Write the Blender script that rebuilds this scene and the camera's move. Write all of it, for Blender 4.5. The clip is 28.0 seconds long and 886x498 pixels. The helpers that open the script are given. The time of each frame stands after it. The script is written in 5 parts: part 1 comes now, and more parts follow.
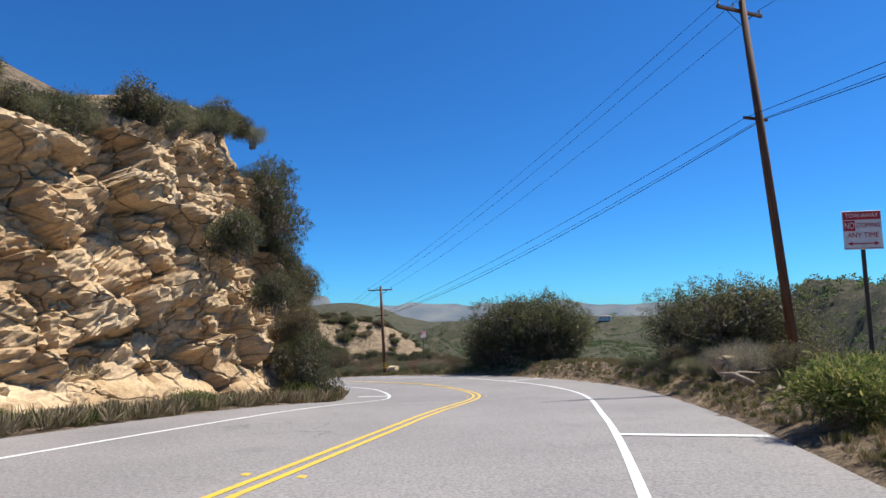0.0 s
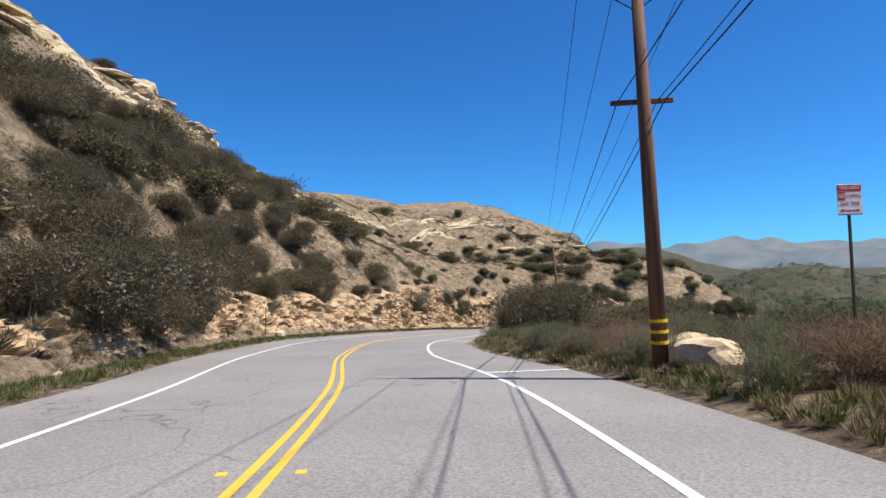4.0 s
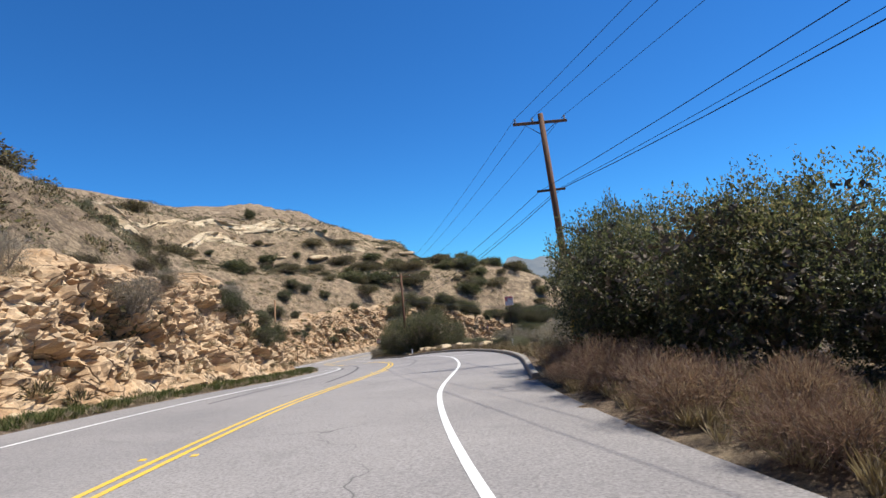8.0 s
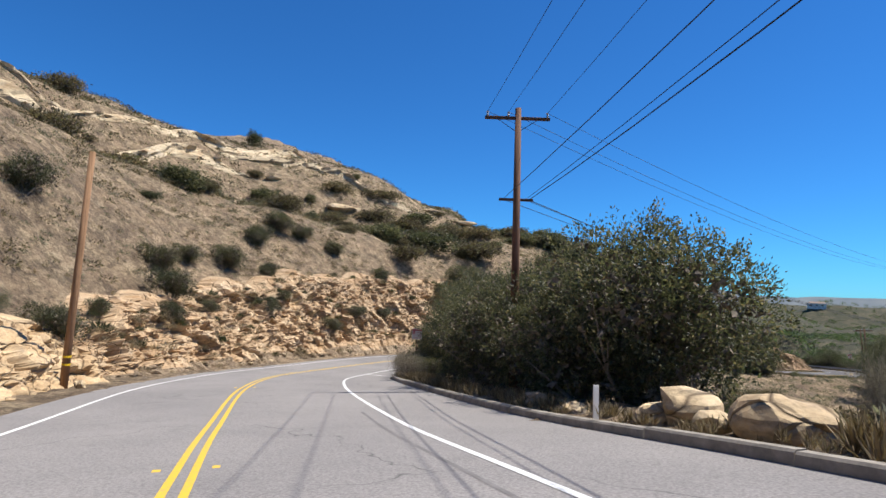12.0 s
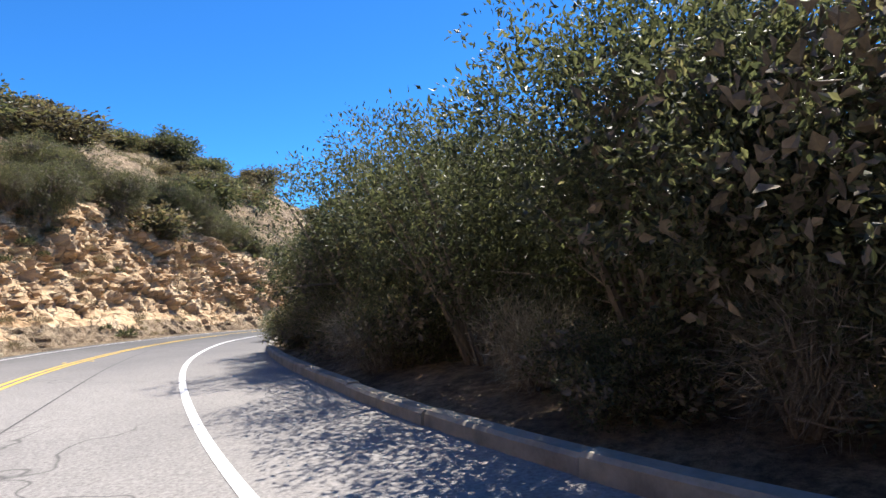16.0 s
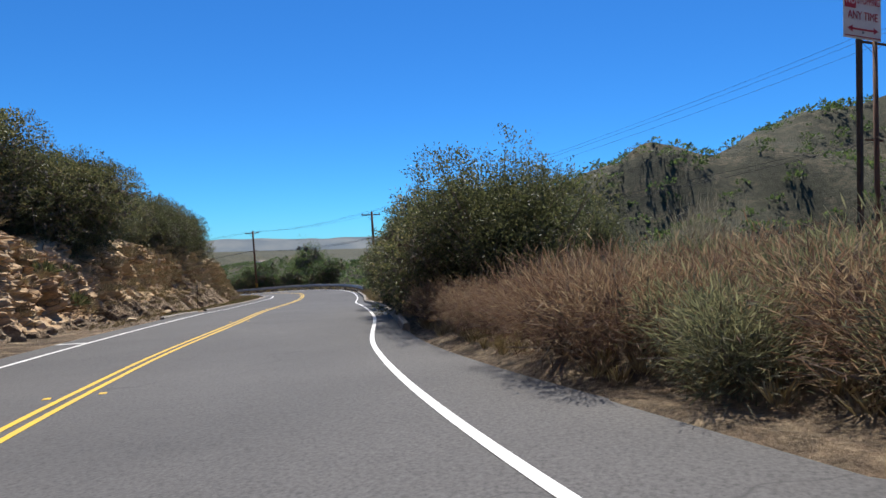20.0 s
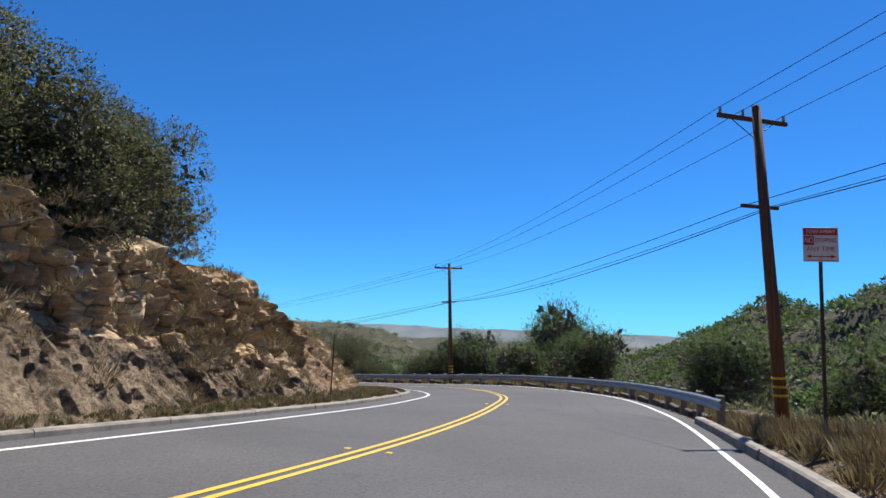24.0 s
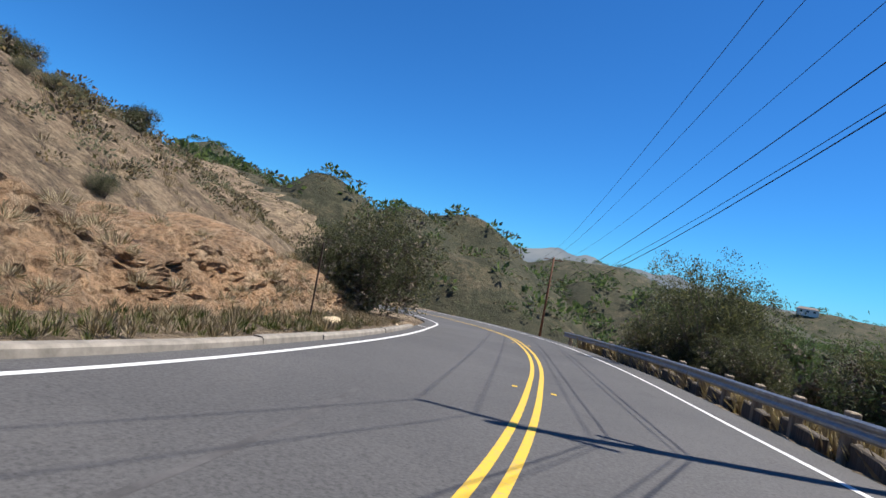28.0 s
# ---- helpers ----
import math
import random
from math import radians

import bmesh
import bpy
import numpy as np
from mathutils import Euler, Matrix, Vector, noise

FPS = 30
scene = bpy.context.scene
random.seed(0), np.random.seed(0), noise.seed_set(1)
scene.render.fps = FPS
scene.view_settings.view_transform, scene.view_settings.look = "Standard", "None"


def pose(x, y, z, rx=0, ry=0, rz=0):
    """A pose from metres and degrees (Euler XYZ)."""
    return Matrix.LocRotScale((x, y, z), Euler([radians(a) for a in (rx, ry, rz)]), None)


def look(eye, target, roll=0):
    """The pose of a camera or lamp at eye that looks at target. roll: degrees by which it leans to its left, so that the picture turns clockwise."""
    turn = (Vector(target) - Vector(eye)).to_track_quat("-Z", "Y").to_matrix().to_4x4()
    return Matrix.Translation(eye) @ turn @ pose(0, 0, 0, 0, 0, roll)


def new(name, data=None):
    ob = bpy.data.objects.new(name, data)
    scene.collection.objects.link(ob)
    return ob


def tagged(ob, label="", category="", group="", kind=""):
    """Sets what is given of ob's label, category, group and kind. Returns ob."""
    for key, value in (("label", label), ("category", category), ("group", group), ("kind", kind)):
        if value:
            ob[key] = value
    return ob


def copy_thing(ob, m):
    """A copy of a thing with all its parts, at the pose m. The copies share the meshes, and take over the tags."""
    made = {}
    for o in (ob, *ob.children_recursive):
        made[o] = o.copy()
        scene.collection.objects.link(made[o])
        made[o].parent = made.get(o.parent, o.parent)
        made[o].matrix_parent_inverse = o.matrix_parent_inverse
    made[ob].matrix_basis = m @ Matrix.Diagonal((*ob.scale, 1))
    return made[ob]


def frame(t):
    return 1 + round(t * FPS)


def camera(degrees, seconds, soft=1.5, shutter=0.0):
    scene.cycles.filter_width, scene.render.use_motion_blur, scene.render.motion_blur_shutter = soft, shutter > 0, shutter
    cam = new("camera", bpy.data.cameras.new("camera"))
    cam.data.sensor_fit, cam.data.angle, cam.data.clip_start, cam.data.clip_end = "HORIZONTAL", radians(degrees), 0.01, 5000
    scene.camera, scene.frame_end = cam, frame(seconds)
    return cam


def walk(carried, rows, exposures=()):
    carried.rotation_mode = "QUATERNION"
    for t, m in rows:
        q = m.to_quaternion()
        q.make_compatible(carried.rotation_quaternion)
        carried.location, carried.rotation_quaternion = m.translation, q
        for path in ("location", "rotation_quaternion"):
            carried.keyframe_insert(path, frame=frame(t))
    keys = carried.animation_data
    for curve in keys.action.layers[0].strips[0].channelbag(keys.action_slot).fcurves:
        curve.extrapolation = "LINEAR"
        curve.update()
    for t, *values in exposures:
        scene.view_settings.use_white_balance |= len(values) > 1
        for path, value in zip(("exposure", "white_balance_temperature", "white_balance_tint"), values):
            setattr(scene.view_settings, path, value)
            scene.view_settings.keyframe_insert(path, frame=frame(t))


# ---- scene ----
cam = camera(75.45, 28.0)
PATH = [
    (0, (0.557, 2.479, 0.121), (0.574, 4.467, 0.339), -1.8),
    (0.5, (1.811, 8.688, -0.336), (1.583, 10.664, -0.121), -2.3),
    (1, (2.718, 14.803, -0.733), (2.148, 16.712, -0.555), 1.0),
    (1.5, (3.224, 20.777, -1.313), (2.382, 22.589, -1.224), 4.0),
    (2, (3.010, 26.673, -1.968), (2.079, 28.441, -1.888), 4.9),
    (2.5, (1.981, 32.407, -2.421), (1.039, 34.169, -2.337), 3.6),
    (3, (0.510, 37.331, -2.812), (-0.465, 39.075, -2.734), 2.6),
    (3.5, (-1.207, 42.048, -3.104), (-2.185, 43.791, -3.035), 0.6),
    (4, (-3.355, 46.548, -3.412), (-4.290, 48.316, -3.353), -1.3),
    (4.5, (-6.105, 50.816, -3.826), (-6.931, 52.637, -3.776), -2.4),
    (5, (-9.207, 55.467, -4.307), (-9.901, 57.343, -4.270), -3.0),
    (5.5, (-12.441, 60.217, -4.836), (-12.961, 62.148, -4.832), -3.8),
    (6, (-15.461, 65.464, -5.425), (-15.844, 67.427, -5.449), -4.3),
    (6.5, (-18.474, 71.141, -6.072), (-18.781, 73.117, -6.114), -5.8),
    (7, (-21.277, 77.285, -6.744), (-21.511, 79.271, -6.783), -6.8),
    (7.5, (-23.714, 83.842, -7.445), (-23.941, 85.828, -7.371), -5.5),
    (8, (-25.782, 90.528, -8.201), (-26.047, 92.507, -8.078), -4.9),
    (8.5, (-27.265, 97.247, -8.828), (-27.591, 99.213, -8.663), -3.6),
    (9, (-28.518, 104.089, -9.419), (-28.941, 106.035, -9.239), -1.8),
    (9.5, (-29.751, 111.049, -10.092), (-30.366, 112.944, -9.908), 0.5),
    (10, (-31.175, 118.130, -10.739), (-31.877, 119.996, -10.578), 2.8),
    (10.5, (-32.833, 124.948, -11.416), (-33.552, 126.808, -11.262), 4.0),
    (11, (-34.772, 131.407, -12.116), (-35.465, 133.277, -11.964), 3.7),
    (11.5, (-37.118, 137.333, -12.740), (-37.710, 139.237, -12.580), 2.6),
    (12, (-39.665, 142.783, -13.413), (-40.085, 144.733, -13.266), 1.6),
    (12.5, (-42.283, 148.046, -14.188), (-42.495, 150.029, -14.051), 1.1),
    (13, (-45.046, 153.372, -14.876), (-45.057, 155.369, -14.766), 0.8),
    (13.5, (-47.631, 158.746, -15.480), (-47.449, 160.737, -15.427), 0.1),
    (14, (-49.910, 164.165, -16.047), (-49.536, 166.130, -16.050), -0.5),
    (14.5, (-51.786, 169.593, -16.628), (-51.214, 171.509, -16.653), -1.0),
    (15, (-53.182, 174.911, -17.292), (-52.432, 176.765, -17.292), -0.9),
    (15.5, (-54.108, 180.133, -17.929), (-53.150, 181.888, -17.939), -3.2),
    (16, (-54.556, 185.222, -18.296), (-53.444, 186.883, -18.252), -2.2),
    (16.5, (-54.496, 190.135, -18.591), (-53.255, 191.702, -18.517), -0.7),
    (17, (-53.990, 194.808, -18.886), (-52.629, 196.269, -18.773), 1.0),
    (17.5, (-53.219, 199.362, -19.154), (-51.779, 200.744, -19.036), 2.6),
    (18, (-52.212, 203.715, -19.406), (-50.672, 204.988, -19.303), 2.1),
    (18.5, (-50.698, 208.021, -19.671), (-49.064, 209.169, -19.569), 1.8),
    (19, (-48.521, 212.355, -20.060), (-46.809, 213.385, -19.972), 0.7),
    (19.5, (-45.883, 217.031, -20.512), (-44.115, 217.964, -20.447), -0.9),
    (20, (-42.518, 221.580, -21.047), (-40.706, 222.427, -21.079), -1.2),
    (20.5, (-38.177, 225.833, -21.521), (-36.413, 226.773, -21.445), 0.5),
    (21, (-33.554, 229.855, -22.063), (-31.843, 230.874, -21.876), 2.1),
    (21.5, (-28.847, 233.308, -22.492), (-27.185, 234.395, -22.247), 3.9),
    (22, (-24.162, 236.521, -22.795), (-22.548, 237.673, -22.533), 4.0),
    (22.5, (-19.536, 239.563, -23.146), (-17.971, 240.780, -22.880), 3.5),
    (23, (-14.934, 242.468, -23.560), (-13.448, 243.780, -23.295), 2.9),
    (23.5, (-10.315, 245.262, -24.018), (-8.974, 246.722, -23.752), 2.5),
    (24, (-5.677, 248.146, -24.483), (-4.453, 249.702, -24.196), 2.5),
    (24.5, (-1.117, 251.073, -24.800), (-0.197, 252.826, -24.512), 2.5),
    (25, (2.973, 253.994, -25.059), (3.597, 255.879, -24.821), 2.2),
    (25.5, (6.507, 256.671, -25.199), (6.909, 258.622, -25.019), 4.0),
    (26, (9.764, 259.715, -25.368), (9.999, 261.696, -25.229), 4.3),
    (26.5, (12.584, 262.907, -25.597), (12.648, 264.905, -25.515), 6.9),
    (27, (14.731, 266.490, -25.897), (14.616, 268.487, -25.860), 7.7),
    (27.5, (16.673, 270.514, -26.150), (16.363, 272.490, -26.149), 9.0),
    (28, (17.887, 274.678, -26.450), (17.458, 276.631, -26.440), 10.5),
]
walk(cam, [(t, look(eye, target, roll)) for t, eye, target, roll in PATH],
     ((0, 0.75), (12.5, 0.75), (14.5, 1.05), (15.2, 1.1), (16.5, 1.45), (17.2, 1.5), (18.3, 1.25), (19.7, 0.65), (21, 0.75), (24, 0.75), (28, 0.75)))

# ---- light ----
SUN_YAW, SUN_HEIGHT = radians(73), radians(60)
SUN_DIR = Vector((math.sin(SUN_YAW) * math.cos(SUN_HEIGHT), math.cos(SUN_YAW) * math.cos(SUN_HEIGHT), math.sin(SUN_HEIGHT)))
world = bpy.data.worlds.new("sky")
scene.world = world
world.use_nodes = True
wn = world.node_tree.nodes
sky = wn.new("ShaderNodeTexSky")
sky.sky_type, sky.sun_disc = "NISHITA", False
sky.sun_elevation, sky.sun_rotation = SUN_HEIGHT, SUN_YAW
sky.altitude, sky.air_density, sky.dust_density, sky.ozone_density = 300, 0.9, 0.0, 2.0
wn["Background"].inputs["Strength"].default_value = 0.118
balance = wn.new("ShaderNodeVectorMath")
balance.operation = "MULTIPLY"
balance.inputs[1].default_value = (0.128, 0.415, 0.730)
world.node_tree.links.new(sky.outputs[0], balance.inputs[0])
world.node_tree.links.new(balance.outputs[0], wn["Background"].inputs["Color"])
sun_lamp = bpy.data.lights.new("sun", "SUN")
sun_lamp.energy, sun_lamp.angle, sun_lamp.color = 4.6, radians(0.53), (1.0, 0.95, 0.87)
new("sun", sun_lamp).matrix_world = look(SUN_DIR * 200, (0, 0, 0))


# ---- materials ----
def material(name, rough=0.9, metal=0.0):
    m = bpy.data.materials.new(name)
    m.use_nodes = True
    b = m.node_tree.nodes["Principled BSDF"]
    b.inputs["Roughness"].default_value, b.inputs["Metallic"].default_value = rough, metal
    b.inputs["Specular IOR Level"].default_value = 0.3
    return m, m.node_tree.nodes, m.node_tree.links, b


def coords(n, l, scale=(1, 1, 1), local=False):
    src = n.new("ShaderNodeTexCoord").outputs["Object"] if local else n.new("ShaderNodeNewGeometry").outputs["Position"]
    mp = n.new("ShaderNodeMapping")
    mp.inputs["Scale"].default_value = scale
    l.new(src, mp.inputs["Vector"])
    return mp.outputs[0]


def noisy(n, l, vec, scale, detail=6, rough=0.6, distortion=0.0):
    t = n.new("ShaderNodeTexNoise")
    t.inputs["Scale"].default_value, t.inputs["Detail"].default_value = scale, detail
    t.inputs["Roughness"].default_value, t.inputs["Distortion"].default_value = rough, distortion
    l.new(vec, t.inputs["Vector"])
    return t.outputs["Fac"]


def ramp(n, l, fac, stops):
    r = n.new("ShaderNodeValToRGB")
    while len(r.color_ramp.elements) < len(stops):
        r.color_ramp.elements.new(0.5)
    for e, (p, c) in zip(r.color_ramp.elements, stops):
        e.position, e.color = p, (*c, 1) if len(c) == 3 else c
    l.new(fac, r.inputs["Fac"])
    return r.outputs["Color"]


def grey(v):
    return (v, v, v)


def mix(n, l, fac, a, b, kind="MIX"):
    m = n.new("ShaderNodeMix")
    m.data_type, m.blend_type = "RGBA", kind
    if isinstance(fac, float):
        m.inputs["Factor"].default_value = fac
    else:
        l.new(fac, m.inputs["Factor"])
    for k, v in (("A", a), ("B", b)):
        sock = [i for i in m.inputs if i.name == k and i.type == "RGBA"][0]
        if isinstance(v, tuple):
            sock.default_value = (*v, 1)
        else:
            l.new(v, sock)
    return [o for o in m.outputs if o.type == "RGBA"][0]


def bump(n, l, b, height, strength, distance):
    k = n.new("ShaderNodeBump")
    k.inputs["Strength"].default_value, k.inputs["Distance"].default_value = strength, distance
    l.new(height, k.inputs["Height"])
    l.new(k.outputs[0], b.inputs["Normal"])


def cells(n, l, vec, scale, edge=True):
    v = n.new("ShaderNodeTexVoronoi")
    v.feature = "DISTANCE_TO_EDGE" if edge else "F1"
    v.inputs["Scale"].default_value = scale
    l.new(vec, v.inputs["Vector"])
    return v.outputs["Distance"]


def warped(n, l, vec, scale, amount):
    t = n.new("ShaderNodeTexNoise")
    t.inputs["Scale"].default_value = scale
    l.new(vec, t.inputs["Vector"])
    s = n.new("ShaderNodeVectorMath")
    s.operation = "SCALE"
    s.inputs["Scale"].default_value = amount
    l.new(t.outputs["Color"], s.inputs[0])
    a = n.new("ShaderNodeVectorMath")
    l.new(vec, a.inputs[0]), l.new(s.outputs[0], a.inputs[1])
    return a.outputs[0]


def asphalt_material(name, dark, pale, dark_new, pale_new):
    m, n, l, b = material(name, 0.88)
    v = coords(n, l)
    spots = noisy(n, l, v, 0.22, 5)
    old, newer = ramp(n, l, spots, [(0.3, dark), (0.7, pale)]), ramp(n, l, spots, [(0.3, dark_new), (0.7, pale_new)])
    xyz = n.new("ShaderNodeSeparateXYZ")
    l.new(v, xyz.inputs[0])
    age = n.new("ShaderNodeMapRange")
    age.inputs["From Min"].default_value, age.inputs["From Max"].default_value = 194, 216
    l.new(xyz.outputs["Y"], age.inputs["Value"])
    patches = mix(n, l, age.outputs[0], old, newer)
    grit = ramp(n, l, noisy(n, l, v, 26, 3, 0.7), [(0.32, grey(0.62)), (0.5, grey(0.95)), (0.7, grey(1.25))])
    c = mix(n, l, 1.0, patches, grit, "MULTIPLY")
    wv = warped(n, l, v, 0.8, 1.6)
    crack = ramp(n, l, cells(n, l, wv, 0.16), [(0.0, grey(1.0)), (0.0035, grey(0.0))])
    where = ramp(n, l, noisy(n, l, v, 0.13, 3), [(0.48, grey(0.0)), (0.56, grey(0.75))])
    c = mix(n, l, mix(n, l, 1.0, crack, where, "MULTIPLY"), c, (0.05, 0.048, 0.047))
    stain = ramp(n, l, noisy(n, l, v, 0.6, 6, 0.7, 0.6), [(0.58, grey(0.0)), (0.72, grey(0.35))])
    c = mix(n, l, stain, c, (0.11, 0.105, 0.10))
    l.new(c, b.inputs["Base Color"])
    bump(n, l, b, noisy(n, l, v, 40, 2, 0.7), 0.35, 0.01)
    return m


def paint_material(name, colour, worn):
    m, n, l, b = material(name, 0.6)
    v = coords(n, l)
    c = mix(n, l, ramp(n, l, noisy(n, l, v, 9, 6, 0.75), [(0.5, grey(0.0)), (0.72, grey(worn))]), colour, (0.22, 0.21, 0.2))
    c = mix(n, l, ramp(n, l, noisy(n, l, v, 45, 2), [(0.5, grey(0.0)), (0.75, grey(0.45))]), c, (0.25, 0.24, 0.22))
    l.new(c, b.inputs["Base Color"])
    return m


def ground_material(name, tones, cover, stony=0.85):
    """Dry soil with litter, stones and low growth: tones of the soil and the colour of what grows over it."""
    m, n, l, b = material(name, 0.95)
    v = coords(n, l)
    base = ramp(n, l, noisy(n, l, v, 0.09, 8, 0.65), [(0.3, tones[0]), (0.45, tones[1]), (0.58, tones[2]), (0.72, tones[1])])
    litter = ramp(n, l, noisy(n, l, v, 1.6, 6, 0.75), [(0.35, tones[0]), (0.5, tones[1]), (0.64, tones[3])])
    c = mix(n, l, 0.55, base, litter)
    ledge = ramp(n, l, cells(n, l, warped(n, l, coords(n, l, (1, 1, 3.5)), 0.5, 2.0), 0.4), [(0.0, (0.10, 0.07, 0.045)), (0.05, (0.34, 0.25, 0.15)), (0.4, (0.5, 0.39, 0.25))])
    out = ramp(n, l, noisy(n, l, coords(n, l, (1, 1, 2.5)), 0.06, 7, 0.7), [(0.5, grey(0.0)), (0.57, grey(stony))])
    c = mix(n, l, out, c, ledge)
    growth = ramp(n, l, noisy(n, l, v, 0.5, 7, 0.72), [(0.48, grey(0.0)), (0.56, grey(0.75))])
    c = mix(n, l, growth, c, cover)
    patch = ramp(n, l, noisy(n, l, v, 0.3, 9, 0.8, 0.4), [(0.5, grey(0.0)), (0.58, grey(0.6))])
    c = mix(n, l, patch, c, tones[0])
    straw = ramp(n, l, noisy(n, l, v, 1.1, 8, 0.78, 0.5), [(0.5, grey(0.0)), (0.6, grey(0.65))])
    c = mix(n, l, straw, c, tones[3])
    pebble = ramp(n, l, noisy(n, l, v, 6, 4, 0.8), [(0.34, grey(0.42)), (0.55, grey(1.0)), (0.72, grey(1.3))])
    c = mix(n, l, 1.0, c, pebble, "MULTIPLY")
    l.new(c, b.inputs["Base Color"])
    bump(n, l, b, noisy(n, l, v, 2.5, 8, 0.75), 1.0, 0.4)
    return m


def rock_material(name, dark, mid, pale, scale=1.0):
    m, n, l, b = material(name, 0.93)
    v = coords(n, l, (scale, scale, scale * 1.6))
    c = ramp(n, l, noisy(n, l, v, 0.35, 8, 0.62, 0.5), [(0.3, dark), (0.47, mid), (0.68, pale)])
    rust = ramp(n, l, noisy(n, l, v, 0.6, 6, 0.7, 0.6), [(0.52, grey(0.0)), (0.68, grey(0.7))])
    c = mix(n, l, rust, c, (0.33, 0.195, 0.09))
    ash = ramp(n, l, noisy(n, l, v, 0.8, 7, 0.72, 0.3), [(0.56, grey(0.0)), (0.7, grey(0.55))])
    c = mix(n, l, ash, c, (0.24, 0.19, 0.15))
    strata = noisy(n, l, coords(n, l, (0.25 * scale, 0.25 * scale, 5.0 * scale)), 1.0, 6, 0.7, 0.4)
    c = mix(n, l, 1.0, c, ramp(n, l, strata, [(0.32, grey(0.72)), (0.5, grey(1.0)), (0.7, grey(1.14))]), "MULTIPLY")
    grain = ramp(n, l, noisy(n, l, v, 9, 5, 0.75), [(0.3, grey(0.66)), (0.52, grey(1.0)), (0.75, grey(1.2))])
    c = mix(n, l, 1.0, c, grain, "MULTIPLY")
    edge = cells(n, l, warped(n, l, coords(n, l, (0.7 * scale, 0.7 * scale, 1.3 * scale)), 0.7, 1.3), 0.9)
    some = ramp(n, l, noisy(n, l, v, 0.5, 3), [(0.42, grey(0.0)), (0.55, grey(0.85))])
    crack = mix(n, l, 1.0, ramp(n, l, edge, [(0.0, grey(1.0)), (0.022, grey(0.0))]), some, "MULTIPLY")
    c = mix(n, l, crack, c, (0.07, 0.045, 0.028))
    l.new(c, b.inputs["Base Color"])
    h = mix(n, l, 0.35, ramp(n, l, edge, [(0.0, grey(0.0)), (0.05, grey(1.0))]), mix(n, l, 0.5, noisy(n, l, v, 4, 9, 0.75), strata))
    bump(n, l, b, h, 0.85, 0.16)
    return m


def leaf_material(name, stops, rough=0.55, thinness=1.0):
    m, n, l, b = material(name, rough)
    b.inputs["Specular IOR Level"].default_value = 0.45
    g = n.new("ShaderNodeNewGeometry")
    o = n.new("ShaderNodeObjectInfo")
    s = n.new("ShaderNodeMath")
    s.operation = "MULTIPLY_ADD"
    s.inputs[1].default_value, s.inputs[2].default_value = 0.35, -0.15
    l.new(o.outputs["Random"], s.inputs[0])
    a = n.new("ShaderNodeMath")
    l.new(g.outputs["Random Per Island"], a.inputs[0]), l.new(s.outputs[0], a.inputs[1])
    c = ramp(n, l, a.outputs[0], stops)
    l.new(c, b.inputs["Base Color"])
    thin = n.new("ShaderNodeBsdfTranslucent")
    l.new(mix(n, l, 1.0, c, (1.0 * thinness, 1.05 * thinness, 0.8 * thinness), "MULTIPLY"), thin.inputs["Color"])
    both = n.new("ShaderNodeMixShader")
    both.inputs[0].default_value = 0.5
    l.new(b.outputs[0], both.inputs[1]), l.new(thin.outputs[0], both.inputs[2])
    l.new(both.outputs[0], n["Material Output"].inputs["Surface"])
    return m


def plain_material(name, colour, rough=0.7, metal=0.0, vary=0.25, scale=6.0):
    m, n, l, b = material(name, rough, metal)
    v = coords(n, l)
    k = ramp(n, l, noisy(n, l, v, scale, 6, 0.7), [(0.3, grey(1 - vary)), (0.7, grey(1 + vary * 0.6))])
    l.new(mix(n, l, 1.0, colour, k, "MULTIPLY"), b.inputs["Base Color"])
    bump(n, l, b, noisy(n, l, v, scale * 5, 4, 0.7), 0.25, 0.01)
    return m


def wood_material(name, dark, pale):
    m, n, l, b = material(name, 0.85)
    v = coords(n, l, (14, 14, 0.6))
    l.new(ramp(n, l, noisy(n, l, v, 1.0, 6, 0.7), [(0.3, dark), (0.62, pale)]), b.inputs["Base Color"])
    bump(n, l, b, noisy(n, l, v, 2.0, 4), 0.5, 0.02)
    return m


# old bleached asphalt uphill, a newer and darker layer from the second bend on
ASPHALT = asphalt_material("worn_asphalt", (0.20, 0.186, 0.178), (0.265, 0.245, 0.23), (0.078, 0.075, 0.074), (0.108, 0.103, 0.10))
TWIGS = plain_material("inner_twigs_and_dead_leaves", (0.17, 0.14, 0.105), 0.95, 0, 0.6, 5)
WHITE = paint_material("white_road_paint", (0.72, 0.71, 0.68), 0.75)
YELLOW = paint_material("yellow_road_paint", (0.68, 0.43, 0.03), 0.6)
TYRE = plain_material("rubber_skid", (0.085, 0.08, 0.078), 0.85, 0, 0.45, 2)
FAINT = plain_material("faint_rubber_skid", (0.165, 0.153, 0.147), 0.85, 0, 0.35, 2)
OLDBLOCK = wood_material("dark_weathered_timber", (0.04, 0.032, 0.025), (0.12, 0.10, 0.08))
SOIL = ground_material("dry_hillside_soil", [(0.13, 0.09, 0.058), (0.27, 0.19, 0.12), (0.38, 0.28, 0.175), (0.46, 0.35, 0.22)], (0.125, 0.092, 0.06))
SCRUBLAND = ground_material("scrub_covered_land", [(0.035, 0.036, 0.02), (0.058, 0.056, 0.031), (0.105, 0.094, 0.058), (0.07, 0.071, 0.04)], (0.03, 0.036, 0.018), 0.2)
SANDSTONE = rock_material("tan_sandstone", (0.27, 0.175, 0.09), (0.45, 0.315, 0.175), (0.56, 0.425, 0.265))
